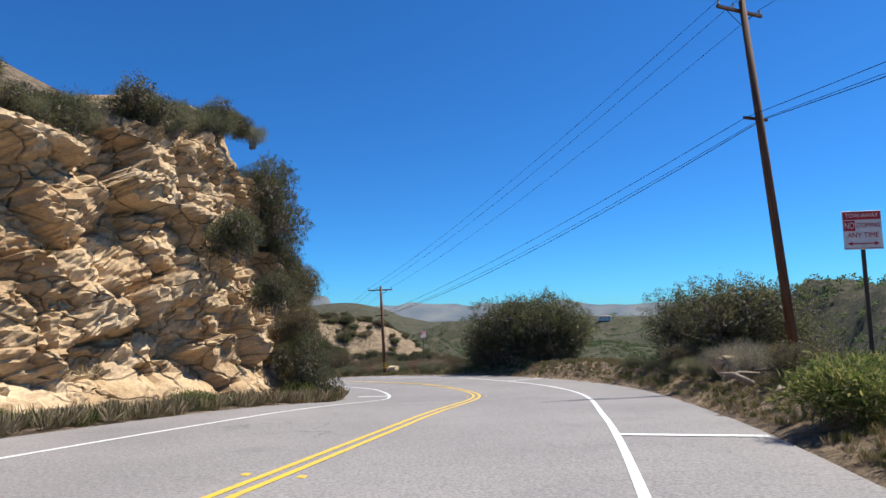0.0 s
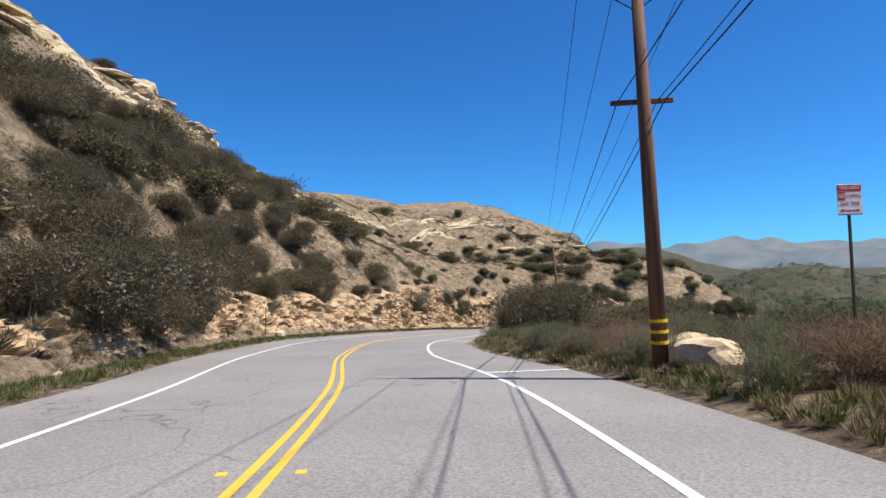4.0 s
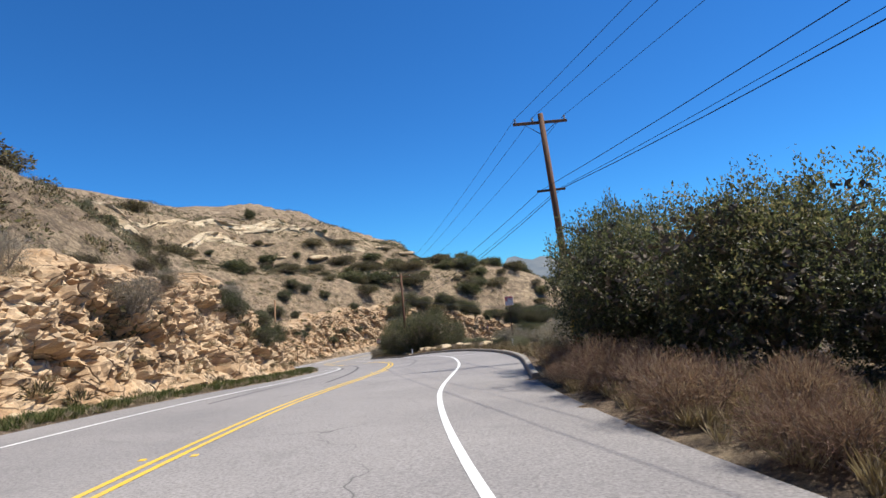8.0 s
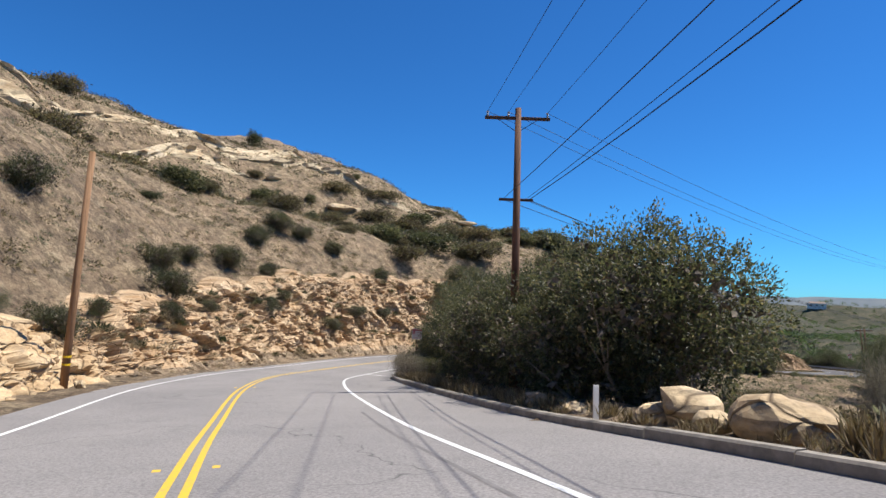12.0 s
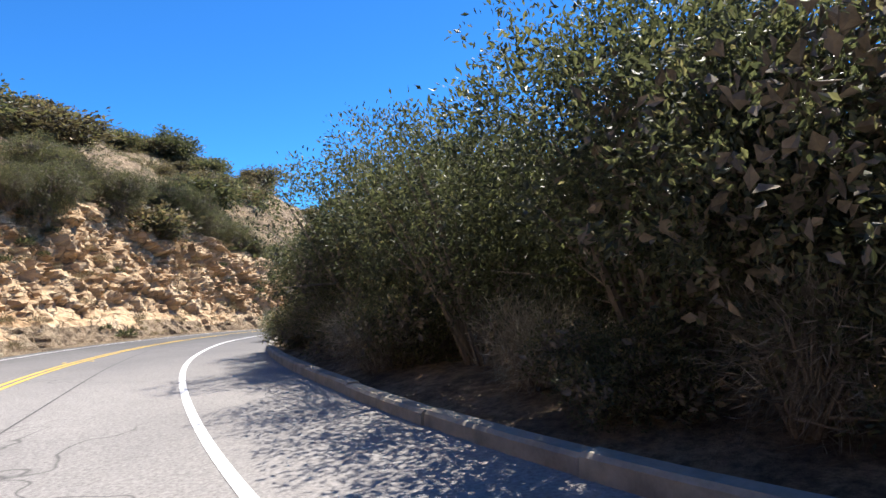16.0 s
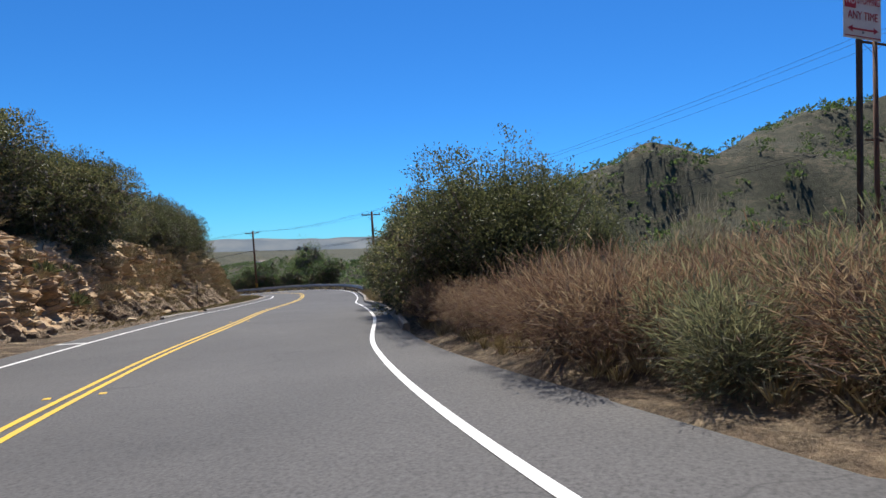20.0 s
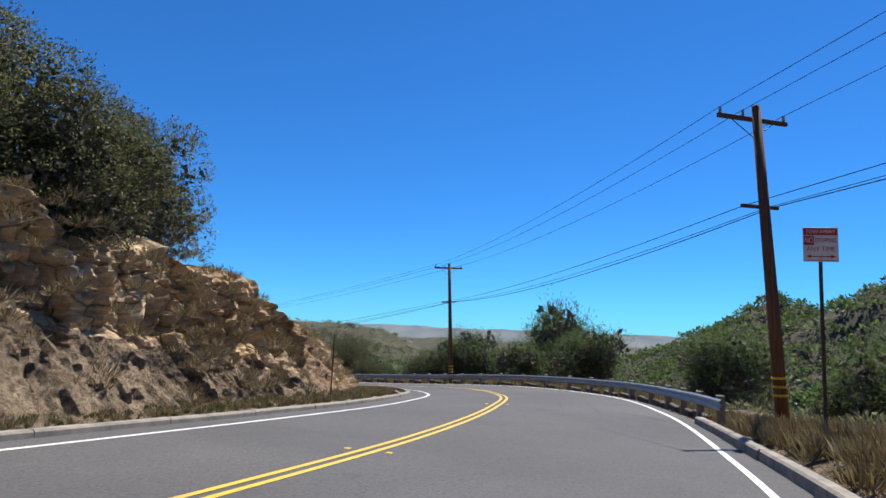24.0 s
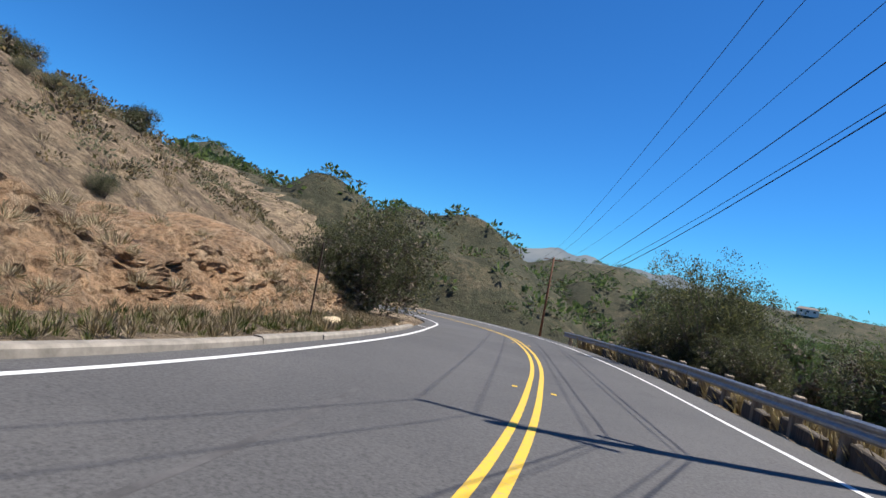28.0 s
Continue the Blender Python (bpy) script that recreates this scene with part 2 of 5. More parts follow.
BROKEN = rock_material("broken_orange_rock", (0.25, 0.155, 0.082), (0.43, 0.295, 0.17), (0.54, 0.41, 0.265), 1.3)
TALUS = ground_material("straw_and_rubble", [(0.17, 0.115, 0.07), (0.33, 0.235, 0.15), (0.44, 0.32, 0.205), (0.50, 0.39, 0.25)], (0.26, 0.19, 0.125), 0.35)
EARTH = ground_material("orange_earth", [(0.34, 0.20, 0.105), (0.48, 0.29, 0.155), (0.54, 0.35, 0.20), (0.56, 0.41, 0.26)], (0.30, 0.21, 0.13), 0.5)
LEDGE = rock_material("pale_ledge_stone", (0.34, 0.25, 0.15), (0.52, 0.41, 0.26), (0.66, 0.54, 0.37), 0.5)
BOULDER = rock_material("pale_boulder_stone", (0.33, 0.24, 0.14), (0.5, 0.38, 0.23), (0.62, 0.5, 0.33), 0.8)
GREEN = leaf_material("dark_green_leaves", [(0.0, (0.030, 0.033, 0.018)), (0.5, (0.068, 0.073, 0.037)), (0.85, (0.112, 0.110, 0.056)), (1.0, (0.19, 0.155, 0.085))], 0.46, 1.5)
BROWNLEAF = leaf_material("brown_green_leaves", [(0.0, (0.036, 0.028, 0.019)), (0.5, (0.095, 0.073, 0.046)), (0.8, (0.13, 0.122, 0.06)), (1.0, (0.21, 0.15, 0.09))], 0.55, 1.3)
SAGE = leaf_material("grey_sage_leaves", [(0.0, (0.08, 0.085, 0.055)), (0.5, (0.16, 0.16, 0.105)), (1.0, (0.28, 0.26, 0.175))], 0.8)
RUST = leaf_material("dry_rust_twigs", [(0.0, (0.11, 0.062, 0.048)), (0.5, (0.235, 0.14, 0.11)), (1.0, (0.36, 0.27, 0.205))], 0.85)
GREYTWIG = leaf_material("grey_dead_twigs", [(0.0, (0.12, 0.10, 0.083)), (0.5, (0.23, 0.195, 0.165)), (1.0, (0.38, 0.335, 0.285))], 0.85)
PINE = leaf_material("pine_needles", [(0.0, (0.026, 0.042, 0.018)), (0.5, (0.06, 0.09, 0.035)), (1.0, (0.115, 0.15, 0.06))], 0.55, 1.4)
DRY = leaf_material("dry_straw", [(0.0, (0.23, 0.175, 0.11)), (0.5, (0.40, 0.315, 0.20)), (1.0, (0.56, 0.47, 0.32))], 0.85, 0.8)
GRASS = leaf_material("green_grass", [(0.0, (0.055, 0.08, 0.022)), (0.6, (0.13, 0.165, 0.045)), (1.0, (0.30, 0.27, 0.12))], 0.8)
BARK = wood_material("grey_brown_bark", (0.085, 0.066, 0.052), (0.24, 0.195, 0.155))
POLEWOOD = wood_material("creosoted_pole_wood", (0.055, 0.028, 0.017), (0.17, 0.085, 0.05))
POSTWOOD = wood_material("grey_weathered_wood", (0.13, 0.10, 0.07), (0.32, 0.26, 0.19))
CONCRETE = plain_material("weathered_concrete", (0.27, 0.24, 0.20), 0.9, 0, 0.4, 3)
STEEL = plain_material("dull_galvanised_steel", (0.33, 0.34, 0.35), 0.5, 0.7, 0.3, 4)
DARKSTEEL = plain_material("rusty_dark_steel", (0.09, 0.065, 0.05), 0.7, 0.4)
WIRE = plain_material("black_cable", (0.025, 0.025, 0.027), 0.6)
SIGNWHITE = plain_material("white_sign_sheet", (0.72, 0.70, 0.66), 0.5, 0, 0.1)
SIGNRED = plain_material("red_sign_ink", (0.50, 0.03, 0.035), 0.5, 0, 0.15)
CERAMIC = plain_material("grey_porcelain", (0.35, 0.36, 0.38), 0.3)
YELLOWBAND = plain_material("yellow_reflector_band", (0.7, 0.45, 0.02), 0.5)
STUCCO = plain_material("pale_stucco", (0.72, 0.68, 0.6), 0.85)
ROOF = plain_material("grey_brown_roof", (0.22, 0.17, 0.14), 0.8)
GLASS = plain_material("dark_window_glass", (0.03, 0.035, 0.04), 0.1)


# ---- mesh helpers ----
def link_mesh(name, verts, faces, mat, parent=None, smooth=False, label="", mats=None, slots=None):
    me = bpy.data.meshes.new(name)
    me.from_pydata([tuple(map(float, p)) for p in verts] if not isinstance(verts, np.ndarray) else verts.tolist(), [], faces if isinstance(faces, list) else faces.tolist())
    for k in (mats or [mat]):
        me.materials.append(k)
    if slots is not None:
        me.polygons.foreach_set("material_index", slots)
    if smooth:
        me.polygons.foreach_set("use_smooth", [True] * len(me.polygons))
    me.update()
    ob = new(name, me)
    if parent:
        ob.parent = parent
    if label:
        ob["label"] = label
    return ob


def part(name, bm, mat, parent, label="", smooth=False):
    me = bpy.data.meshes.new(name)
    bm.to_mesh(me)
    bm.free()
    me.materials.append(mat)
    if smooth:
        me.polygons.foreach_set("use_smooth", [True] * len(me.polygons))
    ob = new(name, me)
    ob.parent = parent
    if label:
        ob["label"] = label
    return ob


def box_bm(size, centre=(0, 0, 0), bevel=0.0, turn=None):
    bm = bmesh.new()
    bmesh.ops.create_cube(bm, size=1)
    bmesh.ops.scale(bm, vec=size, verts=bm.verts)
    if bevel:
        bmesh.ops.bevel(bm, geom=bm.edges[:], offset=bevel, segments=1, affect="EDGES")
    if turn is not None:
        bmesh.ops.transform(bm, matrix=turn, verts=bm.verts)
    bmesh.ops.translate(bm, vec=centre, verts=bm.verts)
    return bm


def tube(points, radii, sides=8):
    """Verts and faces of a tapered tube through points."""
    pts = [Vector(p) for p in points]
    verts, faces = [], []
    for i, p in enumerate(pts):
        d = (pts[min(i + 1, len(pts) - 1)] - pts[max(i - 1, 0)]).normalized()
        a = d.orthogonal().normalized() if abs(d.z) > 0.9 else d.cross(Vector((0, 0, 1))).normalized()
        b = d.cross(a)
        for k in range(sides):
            w = 2 * math.pi * k / sides
            verts.append(p + (a * math.cos(w) + b * math.sin(w)) * radii[i])
    for i in range(len(pts) - 1):
        for k in range(sides):
            j = (k + 1) % sides
            faces.append((i * sides + k, i * sides + j, (i + 1) * sides + j, (i + 1) * sides + k))
    faces.append(tuple(range(sides - 1, -1, -1)))
    faces.append(tuple(range((len(pts) - 1) * sides, len(pts) * sides)))
    return verts, faces


def join(pieces):
    verts, faces = [], []
    for v, f in pieces:
        k = len(verts)
        verts += list(v)
        faces += [tuple(i + k for i in q) for q in f]
    return verts, faces


def thing(name, m, label, category, group="", kind=""):
    ob = new(name)
    ob.empty_display_size = 0.2
    ob.matrix_world = m
    return tagged(ob, label, category, group, kind)


# ---- the road's line: one mark a second of the drive, from two before its start ----
ROAD_XY = [(-10.32, -20.20), (-5.93, -8.48), (-2.97, 3.32), (0.02, 15.23), (1.92, 26.79), (-0.37, 37.84), (-4.45, 45.42), (-10.07, 54.76), (-17.32, 64.50), (-24.08, 76.36), (-29.04, 89.88), (-31.87, 103.73), (-32.99, 117.93), (-35.86, 131.31), (-40.66, 142.80), (-46.53, 153.18), (-52.06, 163.74), (-56.28, 174.54), (-57.68, 185.42), (-56.52, 195.51), (-54.33, 204.83), (-50.36, 214.14), (-43.75, 223.52), (-34.97, 231.99), (-25.44, 238.78), (-16.55, 245.39), (-7.68, 251.79), (0.89, 257.17), (7.77, 262.21), (13.55, 267.86), (17.17, 275.43), (17.67, 287.08), (16.83, 297.93), (14.72, 308.42), (9.87, 317.96), (2.01, 325.99)]
ROAD_Z = [0.53, -0.37, -1.26, -2.15, -3.33, -4.23, -4.84, -5.69, -6.80, -8.06, -9.52, -10.83, -12.13, -13.51, -14.85, -16.31, -17.45, -18.69, -19.70, -20.27, -20.81, -21.51, -22.40, -23.47, -24.21, -25.01, -25.91, -26.47, -26.84, -27.26, -27.80, -28.78, -29.63, -30.55, -31.43, -32.31]
# the road's tilt to its right, the widths to the white lines and to the paving's edges
CAMBER = [-0.006, -0.006, -0.004, 0.007, 0.016, 0.011, -0.001, -0.012, -0.020, -0.023, -0.018, -0.004, 0.014, 0.017, 0.013, 0.006, -0.001, -0.003, -0.001, -0.002, -0.000, 0.008, 0.019, 0.018, 0.010, 0.008, 0.008, 0.009, 0.024, 0.027, 0.019, 0.010, 0.002, -0.001, -0.002, -0.002]
LANE_LEFT = [5.24, 5.03, 4.72, 4.20, 3.69, 3.29, 3.13, 3.42, 3.76, 4.08, 4.37, 4.25, 3.79, 3.55, 3.61, 3.83, 3.91, 3.78, 3.73, 3.77, 3.67, 3.41, 3.17, 3.18, 3.39, 3.52, 3.75, 3.63, 3.18, 3.34, 3.90, 4.08, 4.01, 3.87, 3.75, 3.65]
LANE_RIGHT = [4.28, 4.22, 4.11, 3.92, 3.83, 3.89, 3.62, 3.49, 3.41, 3.73, 4.13, 3.90, 3.81, 4.01, 3.80, 3.88, 3.93, 4.31, 4.28, 3.60, 3.33, 3.30, 3.92, 4.87, 5.51, 5.75, 5.71, 5.57, 5.36, 5.06, 4.38, 3.66, 3.32, 3.32, 3.44, 3.56]
EDGE_LEFT = [6.88, 6.87, 6.75, 6.42, 5.86, 5.27, 5.10, 5.35, 5.74, 6.12, 6.28, 5.98, 5.45, 5.17, 5.12, 5.18, 5.09, 4.86, 4.74, 4.71, 4.53, 4.25, 4.08, 4.12, 4.34, 4.49, 4.59, 4.46, 4.14, 4.29, 4.59, 4.65, 4.61, 4.59, 4.61, 4.65]
EDGE_RIGHT = [6.62, 6.49, 6.35, 6.27, 6.30, 6.09, 5.79, 5.63, 5.71, 6.10, 6.41, 6.52, 6.72, 7.02, 7.10, 6.93, 6.80, 6.79, 6.49, 5.79, 5.45, 5.46, 5.74, 6.08, 6.35, 6.53, 6.50, 6.19, 5.78, 5.41, 4.89, 4.56, 4.42, 4.41, 4.47, 4.55]
KNOTS = np.arange(len(ROAD_XY)) - 2.0


def spline(values, u):
    """Catmull-Rom through one value a knot."""
    v = np.asarray(values, float)
    u = np.clip(np.asarray(u, float) - KNOTS[0], 0, len(v) - 1.001)
    i = np.floor(u).astype(int)
    f = (u - i)
    g = lambda k: v[np.clip(i + k, 0, len(v) - 1)]
    if v.ndim > 1:
        f = f[..., None]
    a, b, c, d = g(-1), g(0), g(1), g(2)
    return b + 0.5 * f * (c - a + f * (2 * a - 5 * b + 4 * c - d + f * (3 * (b - c) + d - a)))


U = np.arange(-2.0, KNOTS[-1], 0.04)
LINE = spline(ROAD_XY, U)
LINE_Z = spline(ROAD_Z, U)
along = np.gradient(LINE, axis=0)
along /= np.linalg.norm(along, axis=1)[:, None]
RIGHT = np.stack([along[:, 1], -along[:, 0]], 1)
for _ in range(12):
    RIGHT[1:-1] = (RIGHT[:-2] + RIGHT[1:-1] * 2 + RIGHT[2:]) / 4
RIGHT /= np.linalg.norm(RIGHT, axis=1)[:, None]
STEP = np.r_[0, np.cumsum(np.linalg.norm(np.diff(LINE, axis=0), axis=1))]
WL = spline(LANE_LEFT, U)
WR = spline(LANE_RIGHT, U)


def knots(pairs, u):
    a = np.array(pairs, float)
    return np.interp(u, a[:, 0], a[:, 1])


PAVE_L, PAVE_R = spline(EDGE_LEFT, U), spline(EDGE_RIGHT, U)
TILT = spline(CAMBER, U)


def spot(u, d):
    """The place on the ground's plan at road mark u, d metres to the right of the yellow line, with the road's height."""
    x = np.interp(u, U, LINE[:, 0]) + d * np.interp(u, U, RIGHT[:, 0])
    y = np.interp(u, U, LINE[:, 1]) + d * np.interp(u, U, RIGHT[:, 1])
    return x, y, np.interp(u, U, LINE_Z) + np.interp(u, U, TILT) * np.clip(d, -np.interp(u, U, PAVE_L), np.interp(u, U, PAVE_R))


def heading(u):
    """The angle of the way across the road, to its right."""
    r = np.interp(u, U, RIGHT[:, 0]), np.interp(u, U, RIGHT[:, 1])
    return math.atan2(r[1], r[0])


def off_paving(u, d):
    edge = float(np.interp(u, U, PAVE_R)) if d > 0 else -float(np.interp(u, U, PAVE_L))
    return spot(u, edge + d)[:2]


# the land beside the road: height of the cut, its verge and lean, and the hill's height over the road at 20, 30, 45, 58 and 90 m to the left
CUT = [(-2, 5.6), (0, 6.0), (0.8, 7.0), (1.25, 9.0), (1.7, 11.0), (2.1, 11.2), (2.4, 5.8), (2.95, 4.8), (3.6, 5), (4.5, 4.2), (5.5, 3), (8.5, 3.4), (9.3, 4.8), (10.5, 5.5), (11.5, 3.4), (12.3, 1.6), (14, 1.8), (15.2, 4.5), (17, 8), (19, 9.8), (20.5, 9.8), (21.1, 7.2), (21.8, 4.6), (22.2, 3.8), (23, 3.8), (24, 4.8), (25, 4.7), (26, 3.2), (27, 2.5), (28, 2.1), (29, 1.7), (33, 2)]
VERGE = [(-2, 1.2), (1.5, 1.2), (2.5, 1.8), (4, 2.0), (6, 1.6), (9, 1.4), (10, 1.6), (11.5, 1.5), (14, 1.5), (16, 1.5), (20, 1.6), (22, 1.6), (23.5, 1.5), (25, 2.0), (26.3, 2.6), (28, 2.0), (29, 2.5), (33, 2)]
LEAN = [(-2, 0.1), (2.5, 0.12), (2.85, 0.5), (3.2, 0.7), (8.7, 0.75), (9.2, 0.45), (11.4, 0.45), (11.8, 0.8), (14.4, 0.8), (14.8, 0.5), (22.4, 0.5), (22.8, 0.3), (25.8, 0.35), (26.3, 0.9), (33, 0.9)]
HILL_U = [-2, 1.6, 2.4, 3.4, 5, 8, 12, 14.5, 16.6, 18, 19.5, 20.5, 21.5, 22.5, 24, 25.5, 26.5, 28, 33]
HILL_20 = [15, 15, 12, 10.5, 13, 14, 13, 13, 12, 14, 14, 14, 13, 13, 11, 8.5, 7.2, 7.6, 7.4]
HILL_30 = [16.5, 16.5, 14, 14, 20, 21, 18.5, 19, 17, 18, 18.5, 19.5, 19.5, 20, 17.5, 12, 9, 10, 9]
HILL_45 = [17, 17, 16, 19, 28, 31, 27, 26, 24, 24, 24, 25, 25, 26, 23, 15, 12, 12.5, 10]
HILL_58 = [17, 17, 18, 24, 37, 43.5, 37, 37, 37, 37, 37, 35, 32.5, 29, 24, 14, 13, 15, 12]
HILL_90 = [16, 16, 18, 24, 36, 44, 41, 42, 45, 46, 46, 42, 37, 29, 19, 10, 14, 16, 12]
FALL = [(-2, 0.22), (1, 0.18), (3, 0.3), (6, 0.3), (9, 0.28), (11, 0.1), (13, 0.22), (16, 0.3), (18.5, 0.08), (21, 0.08), (22.5, 0.25), (24, 0.2), (26, 0.32), (30, 0.3), (33, 0.3)]
DEPTH = [(-2, 40), (5, 30), (9, 18), (12, 9), (15, 10), (18, 6), (21, 7), (25, 16), (30, 22), (33, 24)]
BANK = [(-2, 0.4), (0.5, 0.4), (1.8, 0.7), (2.6, 0.9), (3.5, 0.4), (5, 0.2), (10, 0.1), (13, 0.15), (15, 0.2), (21, 0.3), (23.5, 0.6), (25, 0.5), (26, -0.4), (33, -0.5)]


def smooth01(x):
    x = np.clip(x, 0, 1)
    return x * x * (3 - 2 * x)


_rng = np.random.default_rng(5)
WAVES = [(_rng.uniform(0, 6.28), _rng.uniform(0, 6.28), 2 * math.pi / lam, amp) for lam, amp in ((130, 3.0), (83, 2.4), (47, 1.5), (29, 1.0), (17, 0.7), (9.5, 0.45), (5.3, 0.28), (3.1, 0.16)) for _ in range(2)]


def roughness(x, y, far):
    """Lumps of the land; the small ones die out away from the road."""
    z = 0
    for ph, th, k, amp in WAVES:
        fade = np.clip(1.6 - far * k / 45, 0, 1)
        z = z + fade * amp * np.sin(k * (x * math.cos(th) + y * math.sin(th)) + ph + 1.3 * np.sin(k * 0.6 * (y * math.cos(th) - x * math.sin(th))))
    return z * 0.5


def nearest(x, y):
    k = np.empty(len(x), int)
    for a in range(0, len(x), 4000):
        b = slice(a, a + 4000)
        k[b] = ((x[b, None] - LINE[None, ::3, 0]) ** 2 + (y[b, None] - LINE[None, ::3, 1]) ** 2).argmin(1) * 3
    return np.clip(k, 0, len(U) - 1)


# far land: x, y, height over the valley, reach along x and y
FAR_HILLS = [(182, 165, 74, 76, 175), (-115, 385, 46, 110, 75), (-45, 396, 38, 56, 48), (-6, 400, 38, 42, 40), (38, 420, 34, 40, 42), (205, 335, 40, 75, 65), (90, 430, 18, 60, 50), (-180, 560, 54, 140, 120), (-190, 200, 60, 90, 130),
             (-40, 560, 17, 160, 80), (160, 640, 19, 90, 70), (105, 372, 14, 50, 40), (40, 800, 44, 130, 90), (165, 860, 40, 90, 80), (290, 760, 32, 80, 60), (380, 560, 24, 110, 80), (330, 980, 44, 120, 90),
             (-300, 1500, 90, 300, 190), (350, 1300, 40, 260, 160), (760, 1150, 26, 200, 160), (1300, 1700, 12, 400, 260)]


def land(x, y):
    x, y = np.atleast_1d(np.asarray(x, float)), np.atleast_1d(np.asarray(y, float))
    k = nearest(x, y)
    u, off = U[k], np.stack([x, y], 1) - LINE[k]
    d = (off * RIGHT[k]).sum(1)
    far = np.hypot(off[:, 0], off[:, 1])
    d = np.where(d >= 0, far, -far)
    zr = LINE_Z[k] + TILT[k] * np.clip(d, -PAVE_L[k], PAVE_R[k])
    rough = roughness(x, y, far)
    # left: a level verge, the step hidden behind the rock cut, then the hill
    left = -d - PAVE_L[k]
    cut, verge, lean = (knots(t, u) for t in (CUT, VERGE, LEAN))
    step = verge + lean * cut + 0.9
    brow = np.maximum(cut - 0.45, 0.3)
    h = brow * smooth01((left - step) / (0.25 * cut + 0.5))
    x0, y0 = PAVE_L[k] + step + 0.25 * cut + 0.5, brow
    for reach, table in ((20, HILL_20), (30, HILL_30), (45, HILL_45), (58, HILL_58), (90, HILL_90)):
        hx = np.interp(u, HILL_U, table)
        span = np.maximum(reach - x0, 0.5)
        h = h + (hx - y0) * np.clip((-d - x0) / span, 0, 1)
        x0, y0 = np.full(len(u), float(reach)), hx
    h = h * (1 - 0.8 * smooth01((-d - 100) / 260))
    zl = h + rough * np.clip((left - step - 1.5) / 14, 0, 1) * np.clip(h / 22, 0.2, 0.8)
    right = d - PAVE_R[k]
    fall, depth, bank = (knots(t, u) for t in (FALL, DEPTH, BANK))
    edge = np.maximum(right - 2.0, 0)
    zr_ = bank * smooth01(right / 1.6) - depth * (1 - np.exp(-np.maximum(edge - 3, 0) * fall / depth)) + rough * np.clip((right - 3) / 18, 0, 0.8)
    z = zr + np.where(d < 0, np.where(left > 0, zl, -0.12), np.where(right > 0, zr_, -0.12))
    # farther off, the valley floor and its hills
    floor = -56 - 0.004 * np.hypot(x, y - 150) + rough * 0.5
    hills = floor
    for hx, hy, hh, rx, ry in FAR_HILLS:
        hills = np.maximum(hills, floor + hh * np.exp(-(((x - hx) / rx) ** 2 + ((y - hy) / ry) ** 2)) * (1 + 0.04 * rough + 0.10 * np.sin(x / rx * 5 + y / ry * 3) * np.sin(y / ry * 4 - x / rx * 2.3)))
    w = smooth01((far - np.where(d < 0, 150, 28)) / np.where(d < 0, 260, 60))
    near = np.maximum(z, np.where((far > 25) & (d > 0), hills, -1e3))
    return near * (1 - w) + hills * w


def ground_at(x, y):
    return float(land(x, y)[0])


# ---- the ground: one sheet to the horizon ----
def axis_lines(lo, hi, fine, growth, reach):
    mid = np.arange(lo, hi + fine, fine)
    out, step = [], fine
    a = mid[-1]
    while a < reach:
        step *= growth
        a += step
        out.append(a)
    back, step, a = [], fine, mid[0]
    while a > -reach:
        step *= growth
        a -= step
        back.append(a)
    return np.array(back[::-1] + list(mid) + out)


gx = axis_lines(-112, 44, 0.8, 1.07, 5200)
gy = axis_lines(-16, 318, 0.8, 1.07, 5600)
XX, YY = np.meshgrid(gx, gy, indexing="ij")
ZZ = land(XX.ravel(), YY.ravel())
ids = np.arange(len(gx) * len(gy)).reshape(len(gx), len(gy))
quads = np.stack([ids[:-1, :-1], ids[1:, :-1], ids[1:, 1:], ids[:-1, 1:]], -1).reshape(-1, 4)
ground = link_mesh("ground", np.stack([XX.ravel(), YY.ravel(), ZZ], 1), quads, SOIL, smooth=True, mats=[SOIL, SCRUBLAND])
mid_x, mid_y = XX[:-1, :-1].ravel() + 0.4, YY[:-1, :-1].ravel() + 0.4
near_k = nearest(mid_x, mid_y)
off_road = np.stack([mid_x, mid_y], 1) - LINE[near_k]
across = (off_road * RIGHT[near_k]).sum(1)
wooded = (np.hypot(off_road[:, 0], off_road[:, 1]) > np.where(across > 0, 42, 130) + 9 * np.sin(mid_x * 0.13) * np.sin(mid_y * 0.11)) | (mid_y > 350 + 8 * np.sin(mid_x * 0.1))
ground.data.polygons.foreach_set("material_index", wooded.astype(np.int32))
tagged(ground, "dry tan hillside soil with scrub and broken rock", "ground", kind="structure")


# ---- road surface and paint ----
def ribbon(name, u0, u1, d_left, d_right, lift, mat, columns=1, step=1, thick=0.0):
    """A strip along the road from mark u0 to u1, between two offsets (numbers, or arrays along U)."""
    sel = np.where((U >= u0 - 1e-6) & (U <= u1 + 1e-6))[0][::step]
    dl = np.broadcast_to(d_left, U.shape)[sel]
    dr = np.broadcast_to(d_right, U.shape)[sel]
    verts, faces = [], []
    n = columns + 1
    for f in np.linspace(0, 1, n):
        off = dl + (dr - dl) * f
        p = LINE[sel] + RIGHT[sel] * off[:, None]
        verts.append(np.column_stack([p, LINE_Z[sel] + TILT[sel] * off + lift]))
    v = np.stack(verts, 1).reshape(-1, 3)
    idx = np.arange(len(v)).reshape(-1, n)
    f = np.stack([idx[:-1, :-1], idx[:-1, 1:], idx[1:, 1:], idx[1:, :-1]], -1).reshape(-1, 4)
    return link_mesh(name, v, f, mat, smooth=True)


